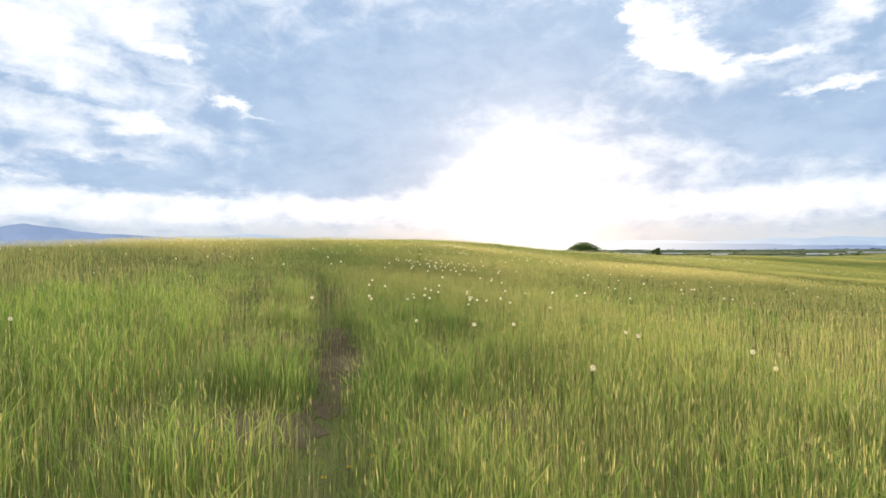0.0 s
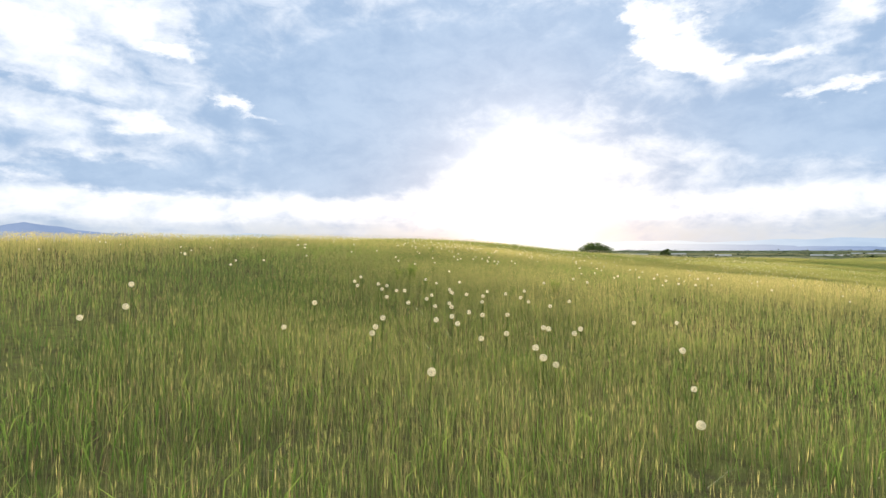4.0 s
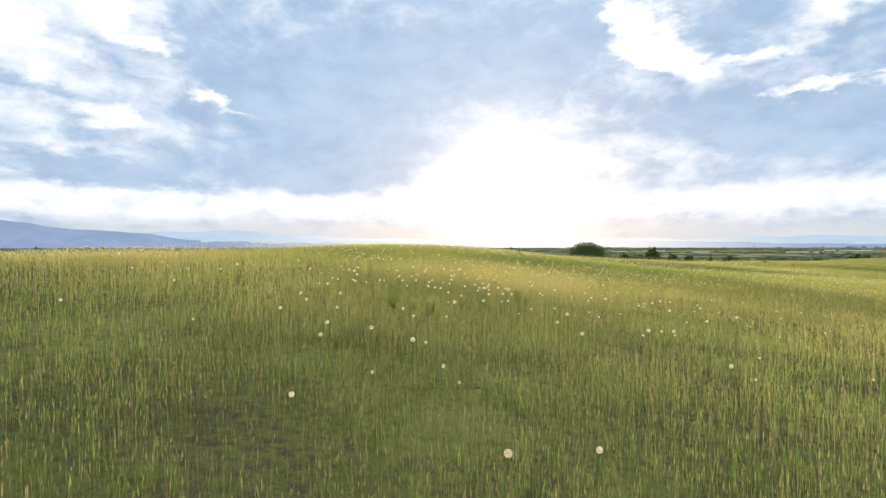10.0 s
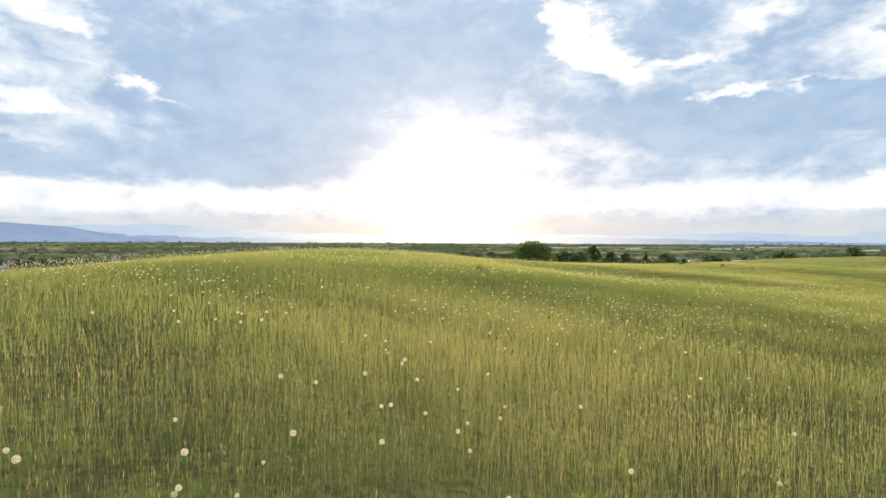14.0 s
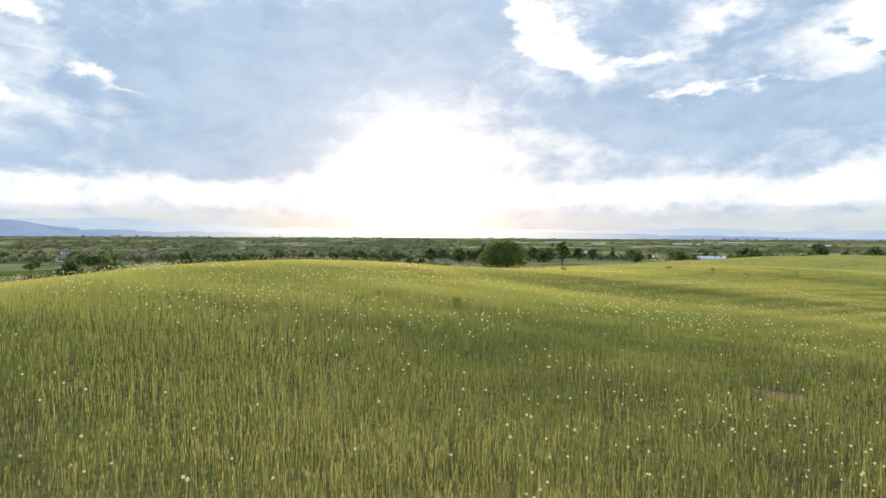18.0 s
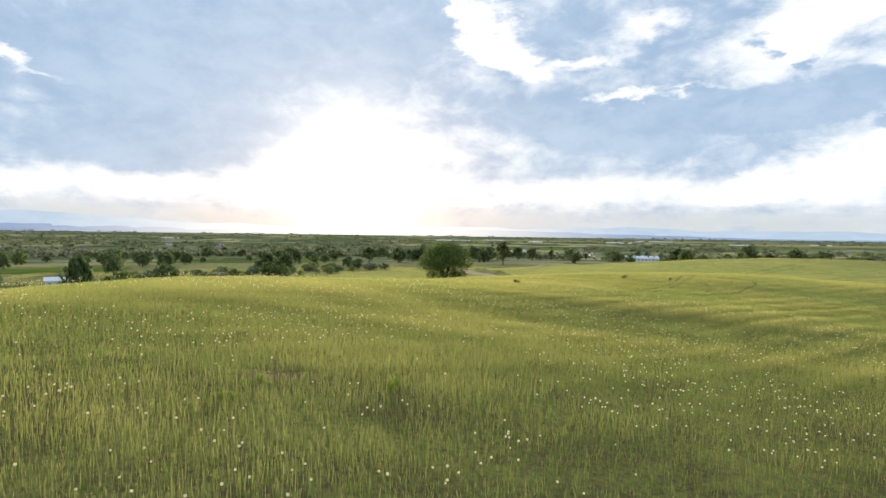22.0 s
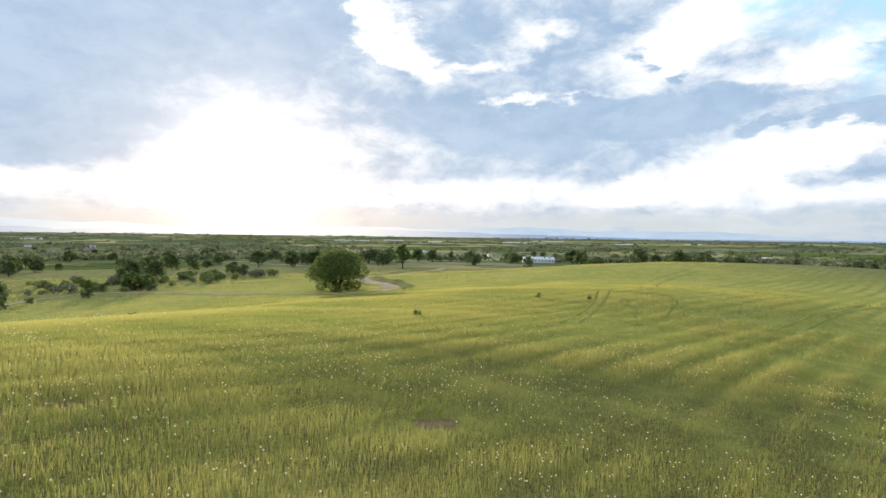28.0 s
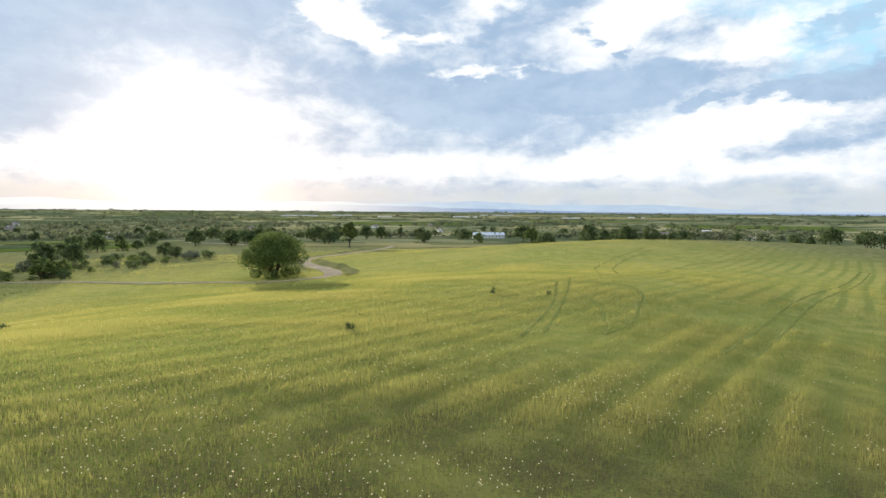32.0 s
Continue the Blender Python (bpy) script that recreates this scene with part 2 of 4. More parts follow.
WEEDLEAF = surface("weed leaves", (0.17, 0.26, 0.05), (0.28, 0.36, 0.08), 6.0, 0.7, 0.0, 0.3, through=0.6, specular=0.0)
SWARD = surface("far grass", (0.155, 0.215, 0.055), (0.26, 0.295, 0.088), 0.2, 0.6, 0.0, 0.15, through=0.5, vary=0.12, specular=0.0, tip=(0.50, 0.44, 0.16), lush=(0.11, 0.17, 0.05))
LEAF = surface("leaves", (0.075, 0.115, 0.05), (0.155, 0.20, 0.095), 0.6, 0.55, 0.0, 0.3, through=0.5, vary=0.7, specular=0.0)
# LEAF greyed and lifted a little: distance haze put into the foliage colour
HAZYLEAF = surface("haze-grey far leaves", (0.085, 0.11, 0.065), (0.165, 0.19, 0.115), 0.6, 0.6, 0.0, 0.3, through=0.5, vary=0.6, specular=0.0)
PALELEAF = surface("pale leaves", (0.09, 0.14, 0.045), (0.19, 0.24, 0.085), 0.6, 0.55, 0.0, 0.3, through=0.45, vary=0.6, specular=0.0)
SILVERLEAF = surface("silver leaves", (0.12, 0.15, 0.10), (0.24, 0.27, 0.19), 0.6, 0.6, 0.0, 0.3, through=0.3, vary=0.6, specular=0.0)
RUTGRASS = surface("flattened grass", (0.14, 0.175, 0.05), (0.23, 0.25, 0.08), 0.7, 0.95, 0.4, 0.3, specular=0.0)
ROUGHGRASS = surface("rough bank grass", (0.13, 0.15, 0.06), (0.26, 0.25, 0.11), 0.5, 0.95, 0.5, 0.3, specular=0.0)
BARK = surface("bark", (0.05, 0.04, 0.03), (0.14, 0.11, 0.08), 6.0, 0.9, 0.6)
PAPPUS = surface("seed fluff", (0.80, 0.74, 0.56), (0.90, 0.85, 0.68), 30.0, 0.9, 0.0, through=0.65)
SEED = surface("seeds", (0.10, 0.07, 0.035), (0.22, 0.16, 0.08), 60.0, 0.9, 0.2)
STALK = surface("green stalks", (0.09, 0.15, 0.03), (0.18, 0.24, 0.06), 20.0, 0.6, 0.0, through=0.3)
PETAL = surface("yellow petals", (0.60, 0.36, 0.02), (0.80, 0.56, 0.04), 40.0, 0.6, 0.0, through=0.4)
DIRT = surface("dry dirt", (0.10, 0.075, 0.045), (0.20, 0.155, 0.095), 1.2, 0.95, 0.5, 0.2, specular=0.0)
ROADDIRT = surface("dirt road", (0.27, 0.23, 0.17), (0.43, 0.38, 0.29), 0.8, 0.95, 0.4, 0.2, specular=0.0)
WHITEWALL = surface("white painted metal", (0.66, 0.66, 0.64), (0.82, 0.82, 0.80), 0.6, 0.5, 0.1)
BLUEROOF = surface("pale blue metal roof", (0.42, 0.52, 0.66), (0.58, 0.66, 0.76), 0.5, 0.4, 0.1, metal=0.2)
BRICKWALL = surface("rose brick", (0.26, 0.15, 0.12), (0.42, 0.28, 0.23), 1.5, 0.9, 0.3)
TANWALL = surface("tan siding", (0.38, 0.32, 0.25), (0.52, 0.46, 0.37), 1.5, 0.8, 0.2)
SHINGLE = surface("grey shingle", (0.12, 0.11, 0.11), (0.26, 0.24, 0.23), 2.0, 0.9, 0.4)
GLASS = surface("dark window glass", (0.03, 0.035, 0.04), (0.06, 0.07, 0.08), 1.0, 0.1, 0.0, specular=0.6)
FIELDS = [
    surface("young crop", (0.07, 0.12, 0.025), (0.13, 0.18, 0.04), 0.05, 0.9, 0.1, 0.1, specular=0.0),
    surface("pale hay", (0.20, 0.20, 0.095), (0.31, 0.29, 0.15), 0.05, 0.9, 0.1, 0.1, specular=0.0),
    surface("pasture", (0.10, 0.14, 0.04), (0.18, 0.20, 0.07), 0.05, 0.9, 0.1, 0.1, specular=0.0),
    surface("ploughed earth", (0.16, 0.13, 0.09), (0.26, 0.22, 0.15), 0.05, 0.9, 0.1, 0.1)]


def haze_glow(name, low, high):
    """A far range as a plain backdrop: air haze and sun glare painted into its own glow."""
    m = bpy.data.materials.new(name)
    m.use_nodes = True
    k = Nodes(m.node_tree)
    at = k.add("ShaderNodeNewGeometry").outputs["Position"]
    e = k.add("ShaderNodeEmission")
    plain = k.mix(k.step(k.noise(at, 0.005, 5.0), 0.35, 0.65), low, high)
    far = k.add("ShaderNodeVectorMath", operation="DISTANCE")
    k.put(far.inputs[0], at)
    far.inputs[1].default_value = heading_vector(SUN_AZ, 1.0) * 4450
    # sun glare painted in: the glow whitens towards the sun's heading
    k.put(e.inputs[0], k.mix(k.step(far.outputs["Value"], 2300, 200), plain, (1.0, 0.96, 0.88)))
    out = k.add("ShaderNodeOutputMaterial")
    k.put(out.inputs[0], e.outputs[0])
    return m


HAZEBLUE = [haze_glow("near range", (0.23, 0.32, 0.49), (0.27, 0.36, 0.53)), haze_glow("far range", (0.40, 0.52, 0.66), (0.45, 0.57, 0.70))]


# ==== the lie of the land
# broad rises and hollows: height, centre x, y, spread along and across, turn
RISES = [
    (11.71, -14.5, -14.2, 99.4, 129.7, 0.18), (4.19, 8.9, 90.7, 68.4, 40.6, 0.72), (5.56, 81.9, 157.0, 57.7, 39.1, -0.29),
    (3.09, -27.3, 32.8, 26.1, 85.3, -0.36), (11.11, 232.0, 243.2, 130.6, 59.4, -0.13), (4.41, -23.5, 142.5, 50.6, 39.3, 0.23),
    (2.47, -16.9, 125.6, 26.1, 35.7, -0.15), (8.16, 201.8, 1.5, 85.7, 106.5, -0.12), (-5.34, -113.9, 151.3, 87.9, 102.3, 0.07),
    (-1.3, 24.0, 103.0, 13.0, 13.0, 0.0)]


# smaller swells on the hill: height, centre x, y, spread
SWELLS = [
    (-0.12, -30, 45, 16), (0.32, -15, 50, 14), (0.22, -10, 72, 12), (0.2, 0, 95, 14), (0.2, 5, 110, 14), (0.1, 20, 80, 12), (0.1, 30, 60, 14),
    (0.54, 40, 85, 16), (0.34, 25, 110, 14), (0.55, 45, 115, 16), (0.24, 60, 90, 18), (-0.45, 70, 130, 20), (0.21, 100, 120, 28), (1.01, 100, 170, 28),
    (0.49, 140, 200, 34), (0.9, 190, 240, 40), (0.35, 60, 170, 22), (-0.21, 20, 140, 18), (0.37, -15, 130, 18), (0.2, 150, 130, 34), (-0.52, 12, 60, 10)]


def smooth(a, b, v):
    t = np.clip((v - a) / (b - a), 0, 1)
    return t * t * (3 - 2 * t)


def land(x, y):
    """Height of the ground."""
    x, y = np.asarray(x, float), np.asarray(y, float)
    r = np.hypot(x - 50, y - 100)
    z = -13.2 - 4.0 * smooth(280, 520, r) - 13.0 * smooth(450, 1000, r) + 31.0 * smooth(1100, 4600, r)
    for a, cx, cy, sx, sy, th in RISES:
        dx, dy, c, s = x - cx, y - cy, math.cos(th), math.sin(th)
        z = z + a * np.exp(-0.5 * (((c * dx + s * dy) / sx) ** 2 + ((c * dy - s * dx) / sy) ** 2))
    for a, cx, cy, spread in SWELLS:
        z = z + a * np.exp(-0.5 * ((x - cx) ** 2 + (y - cy) ** 2) / spread**2)
    return z


# patches of low green growth and painted shade: x, y, half length, half width, strength
FRESH_SHADE = [
    (-5.4, 27.4, 3.2, 1.8, 1.0), (-6.5, 31.5, 4, 2.0, 0.8), (-2.5, 31.5, 3, 1.4, 0.7), (-1.0, 27.8, 3.2, 1.0, 0.6), (1.6, 28.7, 2.0, 1.2, 0.7), (16.7, 30.7, 5, 2.2, 0.8), (7.5, 50.0, 4, 1.6, 0.7), (-1.4, 50.6, 2.6, 1.8, 0.6),
    (15, 95.3, 8, 2.6, 0.6), (6, 75, 15, 7, 0.45), (12, 85, 17, 8, 0.4), (-4.2, 24.3, 2.4, 1.5, 0.8), (-1, 38.5, 6, 3.5, 0.38), (-4.8, 20.3, 2.8, 2.2, 0.65), (-4, 37, 3, 1.5, 0.3), (-2, 34.3, 7, 2.0, 0.4), (0.5, 24.5, 3.0, 1.2, 0.5), (24, 88, 12, 6, 0.35), (-6, 74, 6, 8, 0.3), (37, 106.8, 8, 2.6, 0.5), (41, 99.5, 7, 2.4, 0.45), (28, 104, 6, 2.5, 0.3), (-1.2, 6.5, 1.6, 2.2, 0.4), (-0.6, 11.5, 1.5, 2.2, 0.5), (10, 76.5, 4, 1.5, 0.5), (60, 128, 9, 2.2, 0.5), (45, 122, 8, 2.0, 0.5)]


def drill_rows(x, y):
    """1 in the greener strips that run east-north-east over the slope, 0 between."""
    across = -0.34 * x + 0.94 * y
    return smooth(-0.1, 0.9, -np.sin(across * 1.75 + 1.2 * np.sin(x * 0.07) + 0.8 * np.sin(across * 0.23)) * (0.75 + 0.25 * np.sin(x * 0.11 + y * 0.3)))


def fresh_shade(x, y):
    """1 in the patches of green growth and painted shade, 0 in the ripe grass."""
    f = 0.0 * x
    for cx, cy, a, b, s in FRESH_SHADE:
        f = f + s * np.exp(-(((x - cx) / a) ** 2) - ((y - cy + 0.25 * np.sin((x - cx) * 1.7)) / b) ** 2)
    f = f + 0.42 * drill_rows(x, y) * smooth(55, 110, x * 0.6 + y * 0.8 - 20) * smooth(130, 85, y - 0.5 * x) * (0.6 + 0.4 * np.sin(x * 0.06 + 2 * np.sin(y * 0.05)))
    return np.clip(f, 0, 1)


def ripple(x, y):
    """Slow variation over the meadow, 0 to 1: how tall and how golden the grass stands."""
    v = np.sin(x * 0.19 + 1.3 * np.sin(y * 0.11)) + np.sin(y * 0.23 + 1.7 * np.sin(x * 0.13 + 2)) + 0.7 * np.sin((x + y) * 0.47 + 1.1 * np.sin(y * 0.31))
    # drill rows run east-north-east, strongest on the north-east slope
    across = -0.34 * x + 0.94 * y
    rows = np.sin(across * 1.75 + 1.2 * np.sin(x * 0.07) + 0.8 * np.sin(across * 0.23)) + 0.6 * np.sin(across * 3.4 + np.sin(x * 0.05 + 1))
    v = v + rows * (0.2 + 0.5 * smooth(40, 95, x * 0.5 + y * 0.8))
    stand = 0.12 * smooth(16, 8, y) * smooth(-1, 2, x) - 0.12 * smooth(11, 6, y) * smooth(1, -1, x) - 0.10 * smooth(13, 18, y) * smooth(46, 40, y) - 0.12 * smooth(14, 18, y) * smooth(30, 25, y) + 0.08 * smooth(40, 48, y) * smooth(66, 57, y) - 0.04 * smooth(66, 80, y) + 0.12 * smooth(120, 160, y) + 0.2 * np.exp(-(((y - 32.6) / 1.8) ** 2))
    return np.clip(0.5 + v / 5.0 + stand - 0.32 * fresh_shade(x, y), 0, 1)


def mesh_from(name, verts, faces, material, smooth_shade=False):
    me = bpy.data.meshes.new(name)
    verts, faces = np.asarray(verts, np.float32), np.asarray(faces, np.int32)
    n, w = faces.shape
    me.vertices.add(len(verts))
    me.vertices.foreach_set("co", verts.ravel())
    me.loops.add(n * w)
    me.loops.foreach_set("vertex_index", faces.ravel())
    me.polygons.add(n)
    me.polygons.foreach_set("loop_start", np.arange(0, n * w, w, dtype=np.int32))
    me.polygons.foreach_set("loop_total", np.full(n, w, np.int32))
    if smooth_shade:
        me.polygons.foreach_set("use_smooth", np.ones(n, bool))
    me.update(calc_edges=True)
    me.materials.append(material)
    return me


def graded(lo, hi, step, far):
    """Coordinates: even from lo to hi, then ever wider out to far on both sides."""
    mid = list(np.arange(lo, hi + step, step))
    out, s = [], step
    v = 0.0
    while v < far:
        s *= 1.09
        v += s
        out.append(v)
    return np.array([lo - v for v in reversed(out)] + mid + [mid[-1] + v for v in out])


def build_ground():
    gx, gy = graded(-60, 130, 1.6, 4300), graded(-20, 260, 1.6, 4300)
    x, y = np.meshgrid(gx, gy)
    z = land(x, y)
    nx, ny = len(gx), len(gy)
    i = np.arange(nx * ny).reshape(ny, nx)
    faces = np.stack([i[:-1, :-1], i[:-1, 1:], i[1:, 1:], i[1:, :-1]], -1).reshape(-1, 4)
    m = bpy.data.materials.new("meadow and farmland")
    m.use_nodes = True
    k = Nodes(m.node_tree)
    at = k.add("ShaderNodeNewGeometry").outputs["Position"]
    big, mid, fine = k.noise(at, 0.03, 4.0), k.noise(at, 0.3, 5.0, 0.6), k.noise(at, 6.0, 5.0, 0.7)
    turf = k.mix(k.step(k.math("ADD", k.math("MULTIPLY", big, 0.5), k.math("MULTIPLY", mid, 0.5)), 0.36, 0.64), (0.14, 0.165, 0.048), (0.25, 0.255, 0.085))
    soil = k.mix(k.step(k.math("ADD", k.math("MULTIPLY", fine, 0.6), k.math("MULTIPLY", mid, 0.4)), 0.40, 0.60), (0.115, 0.095, 0.055), turf)
    cells = k.add("ShaderNodeTexVoronoi", feature="F1", distance="CHEBYCHEV")
    k.put(cells.inputs["Vector"], at)
    cells.inputs["Scale"].default_value = 0.0042
    rnd = k.add("ShaderNodeSeparateColor")
    k.put(rnd.inputs[0], cells.outputs["Color"])
    farm = k.mix(k.step(rnd.outputs[0], 0.2, 0.9), (0.11, 0.135, 0.075), (0.22, 0.235, 0.135))
    farm = k.mix(k.math("GREATER_THAN", rnd.outputs[1], 0.86), farm, (0.32, 0.31, 0.17))
    farm = k.mix(k.step(k.noise(at, 0.012, 6.0, 0.7), 0.48, 0.6), farm, (0.05, 0.08, 0.04))
    dist = k.add("ShaderNodeVectorMath", operation="DISTANCE")
    k.put(dist.inputs[0], at)
    dist.inputs[1].default_value = (60, 100, 0)
    away = k.add("ShaderNodeVectorMath", operation="DISTANCE")
    k.put(away.inputs[0], at)
    away.inputs[1].default_value = (10, 65, 0)
    sward = k.mix(k.step(k.math("ADD", k.math("MULTIPLY", big, 0.4), k.math("MULTIPLY", mid, 0.6)), 0.36, 0.64), (0.25, 0.29, 0.085), (0.40, 0.38, 0.13))
    soil = k.mix(k.step(k.math("ADD", away.outputs["Value"], k.math("MULTIPLY", mid, 20)), 48, 95), soil, sward)
    part_xyz = k.add("ShaderNodeSeparateXYZ")
    k.put(part_xyz.inputs[0], at)
    ax, ay, az = part_xyz.outputs
    across = k.math("ADD", k.math("MULTIPLY", ax, -0.34), k.math("MULTIPLY", ay, 0.94))
    wave = k.math("ADD", k.math("MULTIPLY", across, 1.75), k.math("MULTIPLY", k.math("SINE", k.math("MULTIPLY", ax, 0.07)), 1.2))
    wave = k.math("SINE", k.math("ADD", wave, k.math("MULTIPLY", k.math("SINE", k.math("MULTIPLY", across, 0.23)), 0.8)))
    strip = k.math("MULTIPLY", k.step(k.math("ADD", wave, k.math("SUBTRACT", mid, 0.5)), 0.1, -0.9), k.math("MULTIPLY", k.step(ax, 20, 70, 0.0, 0.55), k.math("MULTIPLY", k.step(k.math("SUBTRACT", ay, k.math("MULTIPLY", ax, 0.5)), 125, 80), k.step(big, 0.38, 0.6))))
    soil = k.mix(strip, soil, (0.17, 0.235, 0.065))
    pasture = k.mix(k.step(mid, 0.4, 0.62), (0.135, 0.155, 0.075), (0.225, 0.225, 0.115))
    soil = k.mix(k.step(k.math("ADD", dist.outputs["Value"], k.math("MULTIPLY", mid, 50)), 175, 270, 0.0, 0.85), soil, pasture)
    colour = k.mix(k.step(k.math("ADD", dist.outputs["Value"], k.math("MULTIPLY", big, 160)), 460, 580), soil, farm)
    p = k.add("ShaderNodeBsdfPrincipled")
    k.put(p.inputs["Base Color"], colour)
    p.inputs["Roughness"].default_value, p.inputs["Specular IOR Level"].default_value = 0.95, 0.0
    b = k.add("ShaderNodeBump")
    b.inputs["Strength"].default_value, b.inputs["Distance"].default_value = 0.8, 0.25
    k.put(b.inputs["Height"], k.math("ADD", mid, fine))
    k.put(p.inputs["Normal"], b.outputs[0])
    out = k.add("ShaderNodeOutputMaterial")
    k.put(out.inputs[0], p.outputs[0])
    ground = new("ground", mesh_from("ground", np.stack([x, y, z], -1).reshape(-1, 3), faces, m, True))
    tagged(ground, "rolling meadow hill falling to flat green farmland", "ground", kind="structure")


build_ground()


def build_range(name, label, distance, peaks, seed, material):
    """Mountains along the horizon: a ridge of real relief."""
    rng = np.random.RandomState(seed)
    a = np.linspace(-75, 105, 361)
    crest = np.zeros_like(a)
    for f in (0.07, 0.16, 0.35, 0.8, 1.5):
        crest += np.sin(a * f + rng.rand() * 6.3) / f ** 0.8 * 0.17
    base = np.interp(a, *peaks)
    crest = np.maximum(base * (1 + 0.28 * crest), 0.05)
    verts = []
    for r, h in ((distance - 500, -40.0), (distance - 180, 0.55), (distance, 1.0), (distance + 90, 0.2)):
        wob = np.sin(a * 3.1 + r) * 20 + np.sin(a * 1.3 + r) * 40
        for t, c, w in zip(a, crest, wob):
            v = heading_vector(t, 0) * (r + w)
            top = 3 + math.tan(radians(c)) * distance
            verts.append((v.x, v.y, h if h < 0 else h * top))
    n = len(a)
    i = np.arange(4 * n).reshape(4, n)
    faces = np.stack([i[:-1, :-1], i[:-1, 1:], i[1:, 1:], i[1:, :-1]], -1).reshape(-1, 4)
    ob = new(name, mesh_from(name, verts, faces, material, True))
    tagged(ob, label, "mountains", kind="structure")


build_range("backdrop_far_range", "mountain range on the horizon, glowing with painted pale blue haze", 4560, ([-75, -36, -30, -10, 10, 20, 34, 45, 60, 105], [1.4, 1.2, 0.9, 0.95, 1.0, 0.95, 1.2, 0.8, 0.15, 0.05]), 3, HAZEBLUE[1])
build_range("backdrop_near_range", "foothills before the mountains, glowing with painted slate blue haze", 4300, ([-75, -38, -36.5, -33, -20, 0, 30, 45, 60, 105], [1.7, 2.0, 2.3, 1.4, 0.9, 0.65, 0.35, 0.05, 0.02, 0.02]), 8, HAZEBLUE[0])


# ==== helpers for things
def part(name, bm, material, parent, label=""):
    """One mesh object under a thing or a part; bm: a bmesh or ready mesh."""
    if isinstance(bm, bmesh.types.BMesh):
        me = bpy.data.meshes.new(name)
        bm.to_mesh(me)
        bm.free()
        me.materials.append(material)
    else:
        me = bm
    ob = new(name, me)
    ob.parent = parent
    if label:
        ob["label"] = label
    return ob


def thing(name, at, label, category, group="", kind="", turn=0.0, scale=1.0):
    ob = new(name)
    ob.empty_display_size = 0.2
    ob.matrix_world = pose(*at, 0, 0, turn)
    ob.scale = (scale, scale, scale)
    return tagged(ob, label, category, group, kind)


def on_land(x, y, up=0.0):
    return (x, y, float(land(x, y)) + up)


# ==== grass
WAY = np.array([(p[1], p[2]) for p in PATH])


def off_way(x, y):
    """Distance in plan from the line that the flight follows."""
    best = np.full(x.shape, 1e9)
    for (ax, ay), (bx, by) in zip(WAY[:-1:4], WAY[4::4]):
        dx, dy = bx - ax, by - ay
        t = np.clip(((x - ax) * dx + (y - ay) * dy) / (dx * dx + dy * dy), 0, 1)
        best = np.minimum(best, np.hypot(x - ax - t * dx, y - ay - t * dy))
    return best


# wheel ruts over the far slope, each a pair of lines
RUTS = [
    [(58, 127.5), (66, 131), (76, 138), (84, 144), (88.5, 151), (86, 155)], [(63, 132), (70, 139), (74.5, 146)],
    [(49, 129), (66, 143), (81, 158)], [(52, 129.5), (70, 145), (87, 161)], [(101, 167), (118, 184), (150, 206), (182, 221)], [(105, 166), (122, 182), (152, 203), (184, 217)],
    [(64, 117), (107, 131.5), (150, 144), (204, 161)], [(63, 119), (106, 133.5), (149, 146), (203, 163)], [(120, 168), (160, 187), (203, 190)]]


def along(points, step=1.5):
    """Points at even steps on a smooth line through the given ones."""
    p = np.array(points, float)
    d = np.concatenate([[0], np.cumsum(np.hypot(*np.diff(p, axis=0).T))])
    s = np.linspace(0, d[-1], max(3, int(d[-1] / step)))
    m = np.gradient(p, d, axis=0)
    i = np.clip(np.searchsorted(d, s) - 1, 0, len(d) - 2)
    h = (d[i + 1] - d[i])[:, None]
    t = ((s - d[i]) / (d[i + 1] - d[i]))[:, None]
    return (2 * t**3 - 3 * t**2 + 1) * p[i] + (t**3 - 2 * t**2 + t) * h * m[i] + (3 * t**2 - 2 * t**3) * p[i + 1] + (t**3 - t**2) * h * m[i + 1]


def wheel_marks(x, y):
    """1 where wheels have parted the tall grass at the start."""
    f = np.zeros(x.shape)
    for off, deep in ((0.0, 1.0), (-1.75, 0.75)):
        mid = off - 0.2 - 0.13 * y - 0.0045 * y * y + 0.12 * np.sin(y * 0.9)
        f = np.maximum(f, deep * np.exp(-(((x - mid) / (0.24 + 0.012 * y)) ** 2)) * smooth(26, 16, y))
    return f


def far_ruts(x, y):
    f = np.zeros(x.shape, bool)
    for line in RUTS:
        p = np.array(line)
        box = np.flatnonzero((x > p[:, 0].min() - 2) & (x < p[:, 0].max() + 2) & (y > p[:, 1].min() - 2) & (y < p[:, 1].max() + 2))
        for px, py in along(line, 0.8):
            f[box] |= (abs(x[box] - px) < 0.33) & (abs(y[box] - py) < 0.33) & (np.sin(px * 0.9 + py * 0.7) + 0.6 * np.sin(px * 2.3) > -0.9)
    return f


# bare patches of dry earth in the grass: x, y, half length, half width
BARE = [(5.0, 86.5, 1.1, 0.5), (8.7, 108.3, 1.0, 0.5), (22.5, 104.8, 1.2, 0.7), (15.0, 71.4, 1.0, 0.5)]


def bare(x, y):
    f = np.zeros(x.shape, bool)
    for bx, by, a, b in BARE:
        f |= ((x - bx) / a) ** 2 + ((y - by) / b) ** 2 < 1
    return f


